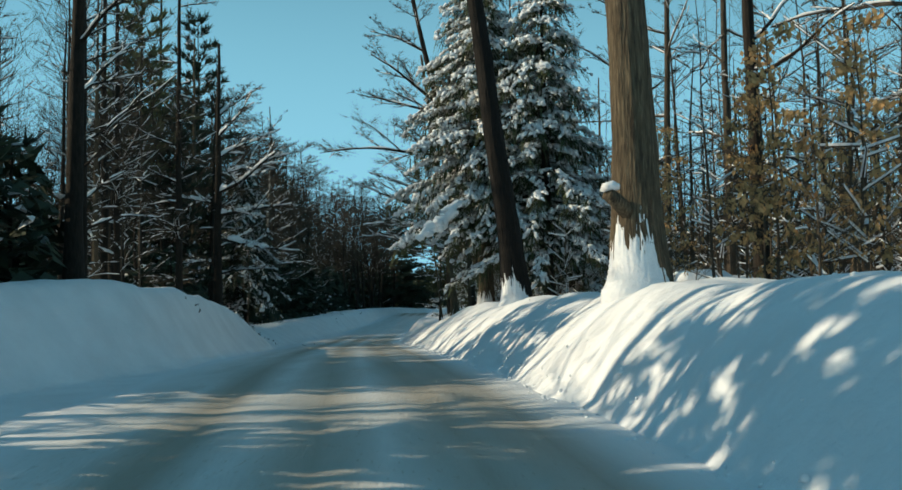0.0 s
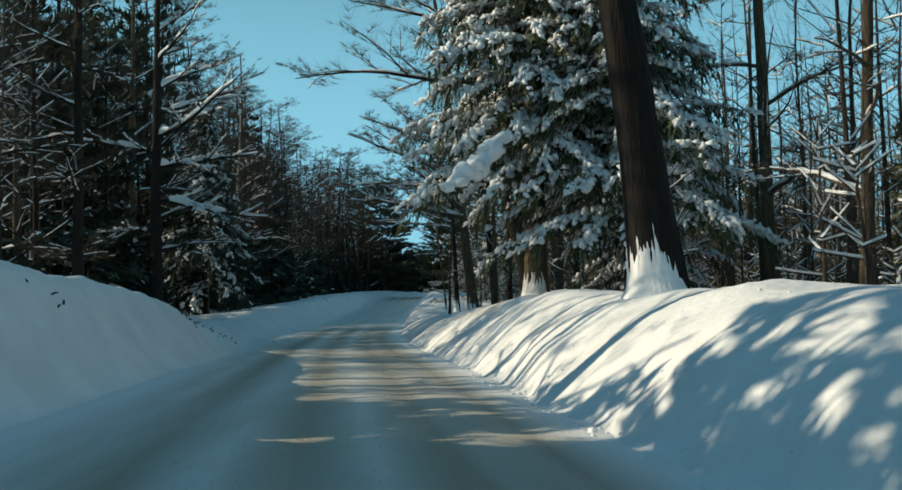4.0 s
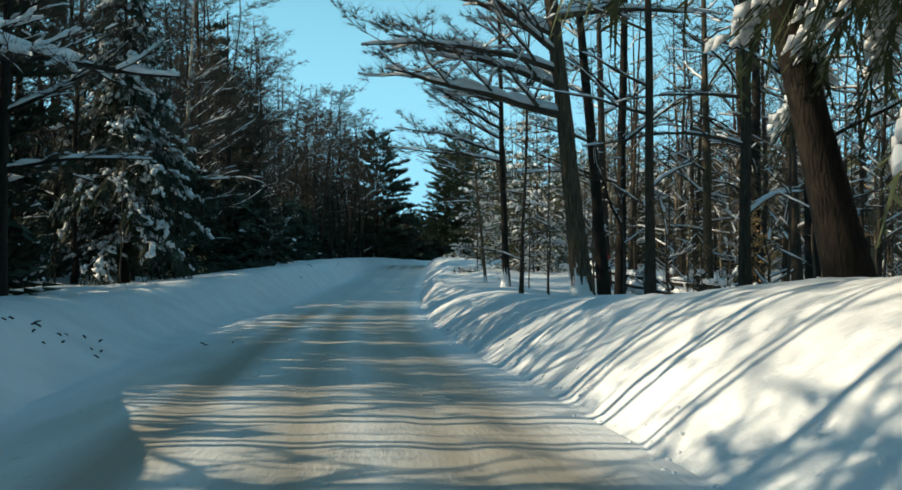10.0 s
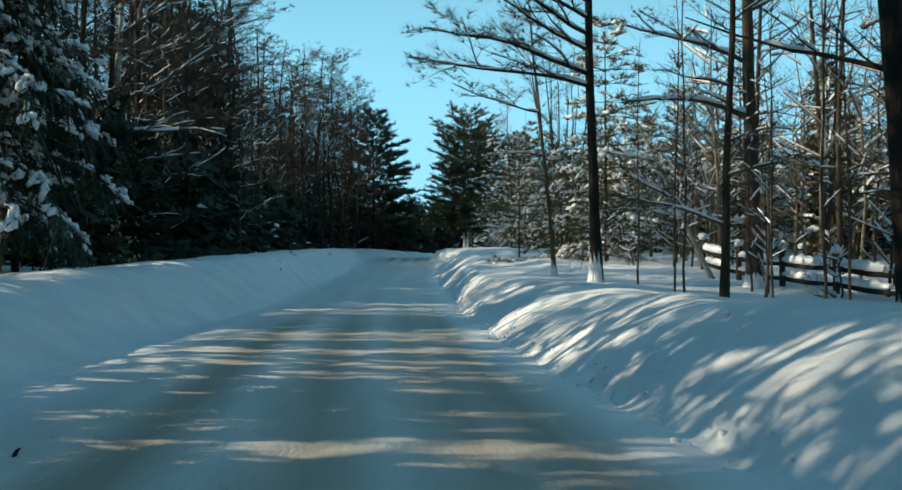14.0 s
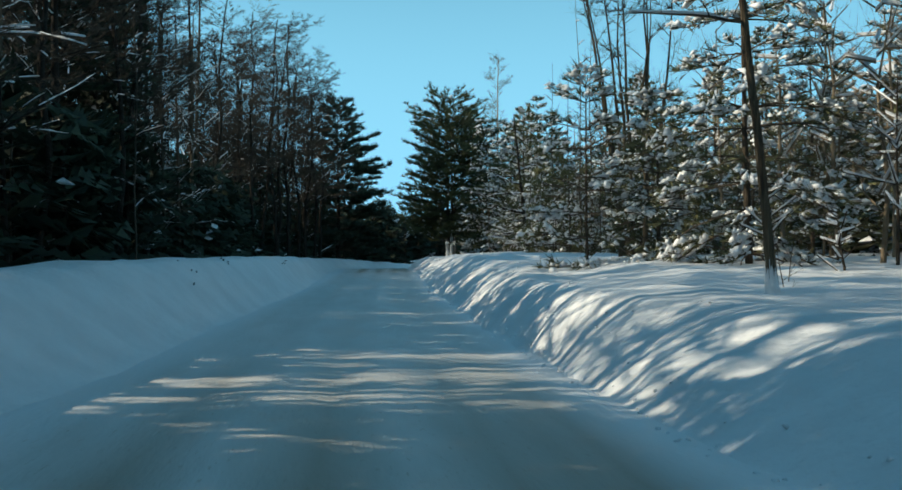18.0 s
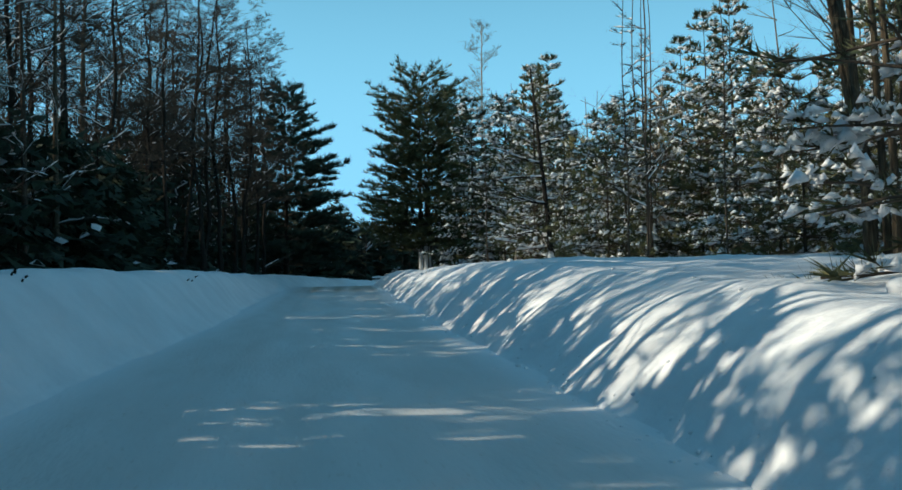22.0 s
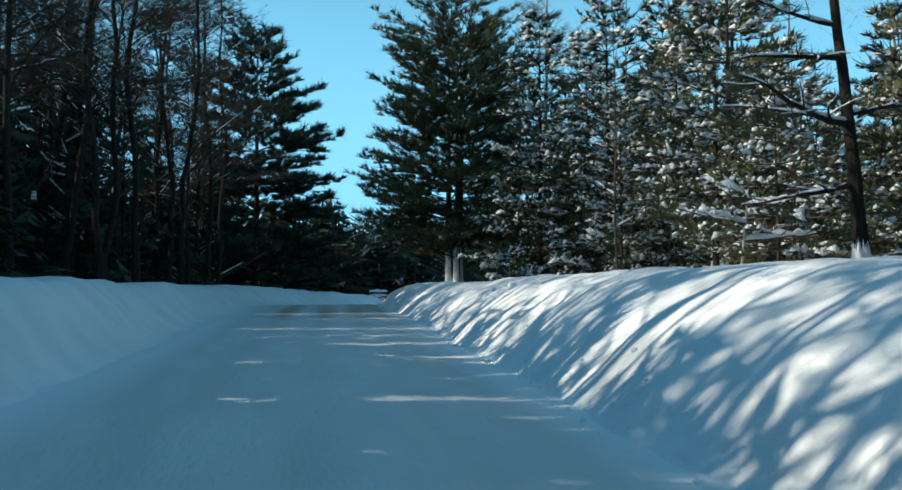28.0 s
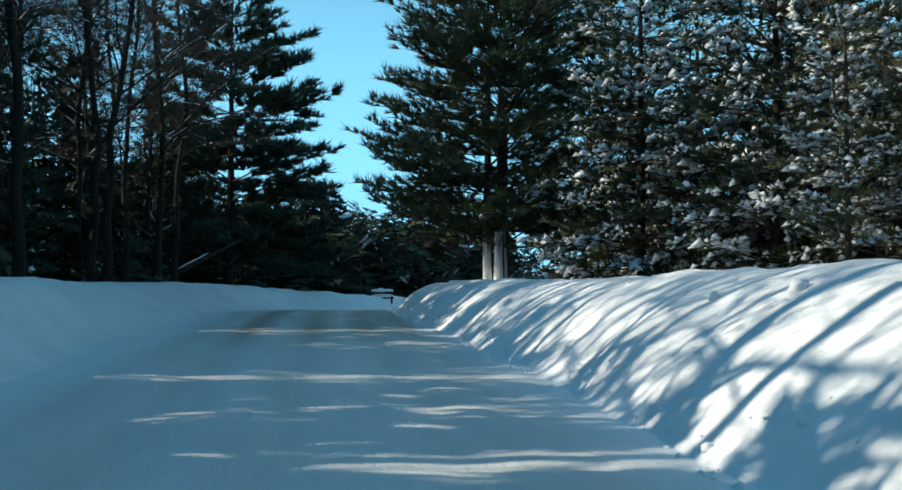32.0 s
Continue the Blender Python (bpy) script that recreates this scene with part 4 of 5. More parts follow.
for f in [k / 15 for k in range(16)]:
    c = spine[int(f * 24)]
    heap.blob(c + Vector((hr.uniform(-0.16, 0.16), hr.uniform(-0.16, 0.16), hr.uniform(-0.16, 0.10))), hr.uniform(0.10, 0.22), hr, 0.75)
big_hemlock = [o for o in scene.objects if o.name == "snowy_conifer"][0]
part("fallen_snow", heap, M_CLUMP, big_hemlock, "heavy heap of snow sliding off a bough")
put(hemlock(22, 14, 0.5, 3.7, 0.20, 34, 6, 0.85, 0.42, M_BARK_DARK, needle=M_HEMLOCK, pads=1.4, sag=0.7), 7.7, 37.0)
put(hemlock(23, 12, 0.35, 3.0, 0.10, 26, 4, 0.8, 0.45, M_BARK_DARK, pads=1.2, sag=0.6), 9.5, 41.5)
put(hardwood(13, 16, 0.5, (-3.6, 0.5), [(7.2, 272, 6.0, 0.12, 0.075), (9, 300, 4.5, 0.5, 0.07), (9.5, 240, 4, 0.55, 0.08), (11, 70, 3.5, 0.6, 0.07), (12, 285, 3, 0.6, 0.06), (13, 180, 3, 0.7, 0.05)],
             kids=7, bark=M_BARK_DARK, thick=0.8, label="leaning dark tree with a snow-covered limb reaching over the road"), 6.3, 42.5)
put(hardwood(14, 15, 0.46, (-1.6, -0.2), [(4.2, 268, 4.4, 0.05, 0.10), (4.8, 285, 4.6, 0.4, 0.085), (5.2, 262, 4.6, 0.3, 0.07), (6.0, 275, 5.0, 0.55, 0.07), (6.9, 258, 4.2, 0.7, 0.06), (5.6, 250, 3.6, 0.5, 0.07), (6.4, 80, 4.2, 0.15, 0.08), (7.2, 300, 3.5, 0.7, 0.06), (8, 100, 3.5, 0.5, 0.06), (9.5, 270, 3, 0.8, 0.05), (11, 30, 2.6, 0.8, 0.05)],
             kids=7, bark=M_BARK_WARM, thick=2.0, skirt=0.7, label="brown tree with long snow-covered limbs over the road"), 5.55, 53.0)
put(hardwood(15, 15, 0.34, (-1.5, 0.1), count=9, first=0.35, reach=4.2, kids=7, bark=M_BARK_DARK, thick=1.3, skirt=0.5), 6.9, 56.5)
put(hardwood(16, 14, 0.30, (-0.3, 0), [(5.2, 265, 4.4, 0.35, 0.06), (4.9, 256, 4.6, 0.2, 0.05), (6.2, 272, 4.2, 0.4, 0.05), (7.0, 262, 3.8, 0.6, 0.045), (5.8, 285, 3.6, 0.5, 0.05), (6.6, 255, 3.4, 0.6, 0.05), (7.4, 90, 3.2, 0.5, 0.05), (8.6, 275, 3.0, 0.7, 0.045), (9.6, 60, 2.8, 0.8, 0.04), (11, 300, 2, 1, 0.03)],
             kids=7, bark=M_BARK_DARK, skirt=0.8, thick=1.2, label="slim dark tree with upswept limbs and snow on its foot"), 5.75, 69.0)
put(hardwood(17, 8.5, 0.14, (-0.9, 0), [(4.6, 275, 2.6, 0.25, 0.03), (5.8, 285, 1.8, 0.6, 0.02), (6.5, 80, 1.5, 0.8, 0.02), (3.4, 268, 2.0, 0.1, 0.022)], bark=M_BARK_WARM, skirt=0.5,
             label="slender tan tree with one long snowy branch"), 5.2, 72.0)
put(hardwood(18, 15, 0.40, (-0.4, 0), [(4.2, 255, 3.4, 0.25, 0.07), (5.5, 275, 3.2, 0.5, 0.06), (6.8, 80, 3.5, 0.4, 0.06), (8, 300, 3, 0.6, 0.05), (10, 120, 3, 0.8, 0.05)], bark=M_BARK, thick=1.5, skirt=0.4), 9.6, 68.3)

# young snowy pines behind the bank
put(white_pine(31, 9.0, 0.18, 2.4, 0.05, 16, 6, (0.9, 1.0, 0.85, 0.65, 0.4, 0.12), 0.36, snow_amount=1.35, clumps=5, lump=1.05, sag=0.7, density=0.9, label="young pine thickly clumped with snow"), 8.5, 81.0)
put(white_pine(32, 4.6, 0.09, 1.5, 0.08, 9, 5, (1.0, 1.0, 0.8, 0.6, 0.4, 0.15), 0.32, snow_amount=1.35, clumps=5, lump=1.05, sag=0.35, label="small pine with drooping snow-covered tufts"), 5.5, 84.1)
put(white_pine(33, 4.2, 0.12, 1.4, 0.04, 13, 6, (0.9, 1.0, 0.85, 0.65, 0.4, 0.12), 0.36, snow_amount=1.35, clumps=5, lump=1.05, sag=0.7, density=0.8, label="young pine thickly clumped with snow"), 7.6, 85.0)

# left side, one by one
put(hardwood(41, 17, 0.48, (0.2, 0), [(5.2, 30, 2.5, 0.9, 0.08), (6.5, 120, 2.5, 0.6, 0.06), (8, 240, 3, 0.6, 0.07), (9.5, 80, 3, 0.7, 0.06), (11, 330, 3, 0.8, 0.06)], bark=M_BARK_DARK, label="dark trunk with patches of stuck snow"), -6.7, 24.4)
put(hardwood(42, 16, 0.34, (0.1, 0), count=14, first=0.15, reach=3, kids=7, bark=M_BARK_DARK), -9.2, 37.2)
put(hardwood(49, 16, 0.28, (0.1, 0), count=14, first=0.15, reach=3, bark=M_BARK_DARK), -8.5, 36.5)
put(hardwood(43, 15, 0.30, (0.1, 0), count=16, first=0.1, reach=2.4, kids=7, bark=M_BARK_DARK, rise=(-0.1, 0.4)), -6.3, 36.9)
# dark bark here stands in for the shade on this trunk
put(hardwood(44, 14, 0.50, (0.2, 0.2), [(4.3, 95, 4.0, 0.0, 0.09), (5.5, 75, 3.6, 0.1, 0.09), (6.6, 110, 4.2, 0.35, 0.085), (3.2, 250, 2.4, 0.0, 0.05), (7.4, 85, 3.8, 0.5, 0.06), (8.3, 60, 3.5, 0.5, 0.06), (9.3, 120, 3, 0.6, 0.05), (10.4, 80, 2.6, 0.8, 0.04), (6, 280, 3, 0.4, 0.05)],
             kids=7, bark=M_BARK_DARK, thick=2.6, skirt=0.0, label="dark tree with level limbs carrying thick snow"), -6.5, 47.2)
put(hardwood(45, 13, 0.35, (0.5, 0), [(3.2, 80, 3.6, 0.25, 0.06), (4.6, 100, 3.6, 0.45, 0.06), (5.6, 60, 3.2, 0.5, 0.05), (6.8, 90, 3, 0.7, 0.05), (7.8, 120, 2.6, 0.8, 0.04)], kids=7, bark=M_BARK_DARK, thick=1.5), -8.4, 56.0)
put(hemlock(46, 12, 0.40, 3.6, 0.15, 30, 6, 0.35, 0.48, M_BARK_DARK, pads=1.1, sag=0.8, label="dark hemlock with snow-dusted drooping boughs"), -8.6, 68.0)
put(hardwood(47, 14, 0.34, (0.6, 0), [(4.6, 80, 3.8, 0.2, 0.06), (5.6, 95, 4.0, 0.45, 0.06), (3.4, 85, 3.0, 0.05, 0.05), (7, 75, 3.4, 0.6, 0.05), (8, 110, 3, 0.7, 0.05), (9.4, 60, 2.6, 0.8, 0.04)], kids=7, bark=M_BIRCH, thick=1.5, label="pale tree with snowy limbs against dark woods"), -9.4, 80.0)
put(sapling(48, 1.6, 0.03, 10, 0.0, count=9, label="low bush with orange withered leaves", name="bush", reach=0.8), -8.0, 75.8)

# the two big pines that frame the gap at the end
put(white_pine(51, 13.6, 0.36, 4.6, 0.15, 17, 6, (0.9, 1.0, 0.98, 0.90, 0.80, 0.55), 0.42, bark=M_BARK, skirt=2.4, stems=3, broad=0.08, density=0.95, snow_amount=0.05, label="tall twin-stemmed pine with tiered limbs beside the road"), 4.9, 143)
put(white_pine(52, 16.6, 0.5, 6.8, 0.10, 22, 8, (0.95, 1.0, 0.88, 0.68, 0.48, 0.2), 0.55, needle=M_NEEDLE, bark=M_BARK_DARK, broad=0.09, sag=0.2, label="tall dark pine with tiered limbs beside the road"), -7.2, 160)
put(hardwood(53, 16.5, 0.24, (0.3, 0), count=22, first=0.35, reach=3.4, kids=6, twig=M_TAN, bark=M_BIRCH, amount=0.0, rise=(0.9, 1.6), name="birch_tree", label="pale bare birch above the pines", category="birch"), 8.9, 139)

put(hardwood(54, 10, 0.32, (-0.9, 0), [(1.6, 268, 2.6, 0.0, 0.06), (2.9, 262, 3.6, 0.0, 0.07), (3.1, 85, 2.4, 0.2, 0.05), (4.3, 275, 2.6, 0.1, 0.06), (5.0, 290, 2.8, 0.3, 0.05), (6, 90, 2.2, 0.3, 0.05), (7, 260, 2, 0.6, 0.04)],
             bark=M_BARK_DARK, thick=1.0, skirt=0.5, label="gnarled dark tree with crooked level limbs under snow"), 8.0, 111.0, size=0.72)


def stem_clump(u, y, n, h, seed):
    """Many tall thin stems from one stool."""
    r = random.Random(seed)
    ob = thing("stem_clump", "clump of tall thin tan stems from one root", "bare tree")
    twigs = Mesh()
    for k in range(n):
        a = r.uniform(0, 2 * math.pi)
        base = Vector((math.sin(a) * 0.5, math.cos(a) * 0.5, -0.3))
        out = r.uniform(0.3, 1.6)
        t = h * r.uniform(0.75, 1.1)
        pts = [base + Vector((math.sin(a) * out * (i / 8) ** 1.4, math.cos(a) * out * (i / 8) ** 1.4, t * i / 8)) + Vector((r.uniform(-1, 1), r.uniform(-1, 1), 0)) * 0.07 for i in range(9)]
        m = Mesh()
        m.tube(pts, [0.07 * (1 - 0.85 * i / 8) for i in range(9)], 6)
        part("stem", m, M_BARK_WARM, ob)
        for j in range(9):
            f = r.uniform(0.3, 0.98)
            b = r.uniform(0, 2 * math.pi)
            grow(along(pts, f), (math.sin(b), math.cos(b), 1.2), 1.6 * (1.2 - f) + 0.4, 0.014, 2, r, twigs, twigs, twigs, 0, kids=4)
    part("twig_spray", twigs, M_BARK_WARM, ob)
    return put(ob, u, y)


stem_clump(8.0, 88.2, 10, 11, 55)

# ---------------------------------------------------------------- the woods on both sides
rnd = random.Random(5)
bare = [put(hardwood(61 + k, 15 + k, 0.26 + 0.05 * (k % 3), (rnd.uniform(-0.8, 0.8), 0), count=12, first=0.10, reach=3.6, amount=0.6, kids=3, bark=(M_BARK, M_BARK_DARK, M_BARK_WARM)[k % 3],
                     label="bare forest tree with grey-brown bark"), (13, 15, -13, 17, -15)[k], (20, 35, 12, 52, 28)[k]) for k in range(5)]
thin = [put(sapling(71 + k, 6 + 1.2 * k, 0.07, 0, 0.5, count=10), (7, 8, 10, -8)[k], (18, 48, 61, 35)[k]) for k in range(4)]
leafy = [put(sapling(81 + k, 3.6 + k, 0.06, 38, 0.15, count=13, label="young beech holding tan withered leaves"), (7.5, 9, 10)[k], (15, 20, 11)[k]) for k in range(3)]
firs = [put(white_pine(91 + k, 11 + 1.5 * k, 0.26, 2.4, 0.1, 15, 5, (0.8, 1.0, 0.9, 0.7, 0.45, 0.12), 0.40, snow_amount=(2.0, 1.8, 1.6)[k], clumps=4, lump=1.25, density=1.0, blades=5, broad=0.14, label="sunlit forest pine with snow caught in its needles"),
            (15, 15, 10)[k], (101, 110, 120)[k], size=0.7) for k in range(3)]
low = [put(white_pine(96 + k, 5.0 + k, 0.1, 1.9, 0.04, 11, 5, (1.0, 1.0, 0.85, 0.65, 0.4, 0.12), 0.36, snow_amount=1.35, clumps=4, lump=1.1, sag=0.4, density=0.85, blades=5, broad=0.10, label="low pine thickly flecked with snow"),
            (11.0, 9.4)[k], (97, 106)[k], size=0.85) for k in range(2)]
dark = [put(pine(101 + k, 15 + 2 * k, 0.3, 3.0, 0.05, 18, 5, 0.06, 0.55, density=1.1, blades=5, broad=0.15, needle=M_NEEDLE, bark=M_BARK_DARK, label="tall dark conifer in the shaded woods, some added unseen for shade"),
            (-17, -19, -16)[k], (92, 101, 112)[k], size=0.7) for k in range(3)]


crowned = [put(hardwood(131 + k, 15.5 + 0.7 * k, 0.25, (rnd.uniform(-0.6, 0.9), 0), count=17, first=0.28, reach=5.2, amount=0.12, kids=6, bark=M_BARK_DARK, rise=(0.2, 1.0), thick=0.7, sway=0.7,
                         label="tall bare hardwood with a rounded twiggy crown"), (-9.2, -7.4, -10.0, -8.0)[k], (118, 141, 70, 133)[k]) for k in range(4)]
spruce = [put(white_pine(121 + k, 10.4 - k, 0.26, 2.6, 0.03, 20, 7, (1.0, 1.0, 0.85, 0.66, 0.42, 0.12), 0.40, needle=M_HEMLOCK, bark=M_BARK_DARK, snow_amount=(1.0, 1.5)[k], clumps=4, lump=1.15, sag=0.35, density=1.0, blades=6, broad=0.11,
                         label="dark green spruce sprinkled with snow"), (7.9, 9.4)[k], (134, 129)[k]) for k in range(2)]
for k, (u, y, size) in enumerate([(10.4, 136.5, 1.0), (8.3, 139.5, 0.95), (12.5, 132, 1.0), (14, 137, 1.05)]):
    again(spruce[k % 2], u, y, 71 * k, size)


def scatter(kinds, n, u0, u1, y0, y1, sizes=(0.8, 1.2), gap=1.2, seed=1, used=[]):
    r = random.Random(seed)
    made = tries = 0
    while made < n and tries < n * 30:
        tries += 1
        u, y = r.uniform(u0, u1), r.uniform(y0, y1)
        if y > 142 and abs(plant_x(y) + u - road_x(y)) < 5.5:
            continue
        if any((u - a) ** 2 + (y - b) ** 2 < gap * gap for a, b in used):
            continue
        used.append((u, y))
        again(r.choice(kinds), u, y, r.uniform(0, 360), r.uniform(*sizes))
        made += 1


for k, (u, y, turn, size) in enumerate([(11.4, 28.3, 10, 1.15), (8.85, 20.2, 80, 1.1), (11.6, 37.4, 200, 1.1), (10.0, 30.0, 300, 1.0), (7.6, 57.8, 40, 0.95), (14.1, 65.8, 150, 1.0), (12.5, 60.3, 260, 1.15),
                                       (17.5, 74, 30, 1.1), (11.0, 54.0, 120, 1.0), (9.2, 49.5, 210, 0.9), (5.9, 49.3, 90, 0.8), (9.6, 14.5, 45, 1.0), (12.5, 20.0, 190, 1.1), (4.75, 57.2, 0, 0.45)]):
    again(bare[k % 5], u, y, turn, size)
for k, (u, y) in enumerate([(6.6, 53.5), (6.5, 67.8), (7.0, 66.5), (6.9, 65.4), (8.2, 64.2), (7.6, 62.4), (8.4, 61.0), (7.3, 59.7), (9.0, 67.0), (8.3, 100.5), (8.6, 96.0), (7.4, 99.3), (7.5, 107.0), (6.9, 120.0)]):
    again(thin[k % 4], u, y, 47 * k, 0.75 + 0.07 * (k % 5))

for k, (u, y) in enumerate([(5.9, 17.6), (6.5, 18.9), (7.4, 16.8), (9.6, 18.2)]):
    again(leafy[k % 3], u, y, 77 * k, 0.72 + 0.08 * (k % 3))
scatter(crowned, 21, -12.5, -6.9, 122, 153, gap=1.7, seed=41, sizes=(0.88, 1.08))
scatter(crowned, 13, -14, -8.6, 84, 104, gap=1.9, seed=42, sizes=(0.88, 1.08))
scatter(crowned, 5, -14, -8.6, 104, 122, gap=1.9, seed=44, sizes=(0.88, 1.05))
scatter(crowned, 14, -14, -8.8, 57, 84, gap=2.2, seed=43, sizes=(0.8, 1.0))
for k, (u, y, size) in enumerate([(9.5, 104.0, 1.25), (9.9, 104.9, 1.15), (11.8, 112, 1.35), (9.6, 127, 1.2)]):
    again(thin[3 - k % 2], u, y, 80 * k, size, "tall slender sapling rising above the snowy pines")
scatter(bare, 3, 8.5, 26, 5, 75, gap=1.8, seed=2)
scatter(thin, 30, 7.5, 18, 8, 60, gap=0.9, seed=3)
scatter(leafy, 5, 7.5, 15, 8, 24, gap=0.9, seed=4)
scatter(leafy, 6, 8.0, 20, 44, 62, gap=0.9, seed=14, sizes=(0.5, 0.8))
scatter(firs, 10, 12.0, 18, 94, 113, gap=1.8, seed=6, sizes=(0.42, 0.66))
scatter(firs, 18, 8.2, 16, 114, 140, gap=1.6, seed=26, sizes=(0.45, 0.72))
scatter(low, 10, 10.5, 15, 92, 104, gap=1.5, seed=16, sizes=(0.55, 0.85))
scatter(low, 24, 7.8, 14, 104, 140, gap=1.3, seed=17, sizes=(0.6, 0.95))
scatter(firs, 3, 13, 20, 84, 95, gap=2.0, seed=7, sizes=(0.5, 0.7))
scatter(bare, 8, -16, -7.0, 4, 60, gap=2.0, seed=9, sizes=(0.9, 1.2))
scatter(bare, 6, -14, -8.2, 66, 92, gap=1.5, seed=19, sizes=(0.8, 1.1))
scatter(thin, 20, -14, -6.2, 15, 90, gap=1.0, seed=10)
scatter(dark, 12, -13, -8.6, 126, 158, gap=2.2, seed=12, sizes=(0.45, 0.62))
high = [put(pine(111 + k, 20 + k, 0.36, 3.4, 0.42, 13, 6, 0.05, 0.55, density=1.0, blades=6, broad=0.11, needle=(M_NEEDLE_PINE, M_NEEDLE)[k], bark=M_BARK_DARK, label="tall pine with a bare trunk and a high crown"), (-11, -10.5)[k], (51, 63)[k]) for k in range(2)]
scatter(high, 5, -14, -9, 48, 66, gap=3.0, seed=11, sizes=(0.9, 1.1))
# most of these conifers are added to shade the right bank, unseen before y 22
for k, (u, y, size) in enumerate([(-9.5, 6.3, 0.75), (-11.0, 8.0, 0.8), (-9.5, 9.8, 0.7), (-8.7, 8.2, 0.72), (-9.0, 17.6, 0.7), (-10.3, 19.2, 0.75), (-9.3, 20.8, 0.7), (-9.3, 51.6, 0.66), (-9.3, 71.6, 0.62), (-12.0, 51.0, 0.8), (-11.5, 55.5, 0.8), (-9.6, 58.0, 0.72), (-11.5, 60.5, 0.8), (-10.3, 62.5, 0.72), (-12.5, 64.5, 0.8), (-11.0, 79.0, 0.75),
                                  (-9.4, 82.0, 0.68), (-10.5, 94.2, 0.75), (-12.5, 96.0, 0.85), (-10.0, 97.0, 0.72), (-12.0, 97.5, 0.78), (-9.7, 99.5, 0.7), (-11.5, 101.5, 0.75), (-11.0, 103.5, 0.62),
                                  (-11, 126.5, 0.7)]):
    again(dark[k % 3], u, y, 61 * k, size * 1.3 if y < 12 else size * 1.3 if y < 22 else size * 1.12 if 94 < y < 102 else size * 1.15 if 49 < y < 59 or 71 < y < 74 else size * 0.62)
for k, (u, y) in enumerate([(-8.8, 31.6), (-9.7, 33.2), (-8.9, 34.7), (-10.2, 36.4), (-8.8, 38.6), (-9.7, 40.2), (-8.8, 41.9), (-10.0, 43.6), (-8.8, 76.0), (-9.9, 78.1), (-9.0, 80.4), (-10.4, 82.8), (-8.9, 85.0), (-8.8, 102.6), (-9.8, 104.1), (-8.9, 105.8), (-10.2, 107.3), (-9.0, 109.2), (-9.6, 111.4)]):
    again(bare[k % 5], u, y, 37 * k, 0.6 + 0.05 * (k % 4))
scatter(bare, 3, -14, -8.5, 104, 140, gap=2.0, seed=13, sizes=(0.85, 1.0))

woods("woods_right_bare", "bare brown woods deep behind the bank", 180, 12, 70, -5, 80, 201, "bare", (10, 17), 3.0, bark=M_BARK, fine=1.3)
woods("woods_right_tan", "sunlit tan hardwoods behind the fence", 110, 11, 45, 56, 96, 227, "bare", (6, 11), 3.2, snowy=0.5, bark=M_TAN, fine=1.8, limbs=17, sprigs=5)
woods("woods_right_thick", "close-grown bare hardwoods behind the bank", 120, 13, 44, 22, 84, 232, "bare", (9, 15), 3.2, snowy=0.4, bark=M_BARK, fine=1.3, limbs=20, sprigs=6)
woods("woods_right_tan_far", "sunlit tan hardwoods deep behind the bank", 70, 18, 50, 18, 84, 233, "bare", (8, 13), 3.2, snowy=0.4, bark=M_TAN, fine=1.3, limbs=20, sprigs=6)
woods("woods_right_brush", "snow-flecked brush under the bare woods", 300, 7.5, 40, 0, 80, 202, "bare", (1.5, 5), 4.5, snowy=0.9, bark=M_BARK)
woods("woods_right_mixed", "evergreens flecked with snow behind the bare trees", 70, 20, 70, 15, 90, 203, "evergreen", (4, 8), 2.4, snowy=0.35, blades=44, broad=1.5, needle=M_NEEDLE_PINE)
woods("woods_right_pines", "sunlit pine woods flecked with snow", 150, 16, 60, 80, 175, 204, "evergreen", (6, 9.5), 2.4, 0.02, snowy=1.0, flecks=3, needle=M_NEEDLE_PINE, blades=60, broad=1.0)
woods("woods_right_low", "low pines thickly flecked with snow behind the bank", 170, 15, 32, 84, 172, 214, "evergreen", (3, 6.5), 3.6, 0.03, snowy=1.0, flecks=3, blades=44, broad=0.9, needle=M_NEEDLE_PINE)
woods("woods_right_tops", "bare tan tree tops above the pines", 34, 12, 40, 88, 160, 218, "bare", (10, 13.5), 2.6, bark=M_TAN, fine=1.0, limbs=17, sprigs=5)
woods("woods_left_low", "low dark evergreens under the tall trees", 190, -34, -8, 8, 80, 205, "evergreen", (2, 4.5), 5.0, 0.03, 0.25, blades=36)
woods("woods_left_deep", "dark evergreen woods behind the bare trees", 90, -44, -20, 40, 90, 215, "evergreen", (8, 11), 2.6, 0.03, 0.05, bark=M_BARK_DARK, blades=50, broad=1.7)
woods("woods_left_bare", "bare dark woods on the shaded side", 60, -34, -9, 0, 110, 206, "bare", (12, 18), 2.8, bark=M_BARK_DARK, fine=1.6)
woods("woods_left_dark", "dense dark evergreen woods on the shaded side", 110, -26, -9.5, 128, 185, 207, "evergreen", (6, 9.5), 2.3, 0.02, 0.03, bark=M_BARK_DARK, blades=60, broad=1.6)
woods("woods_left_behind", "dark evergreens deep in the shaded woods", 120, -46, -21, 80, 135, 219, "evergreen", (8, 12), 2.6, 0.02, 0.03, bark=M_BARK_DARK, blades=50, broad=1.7)
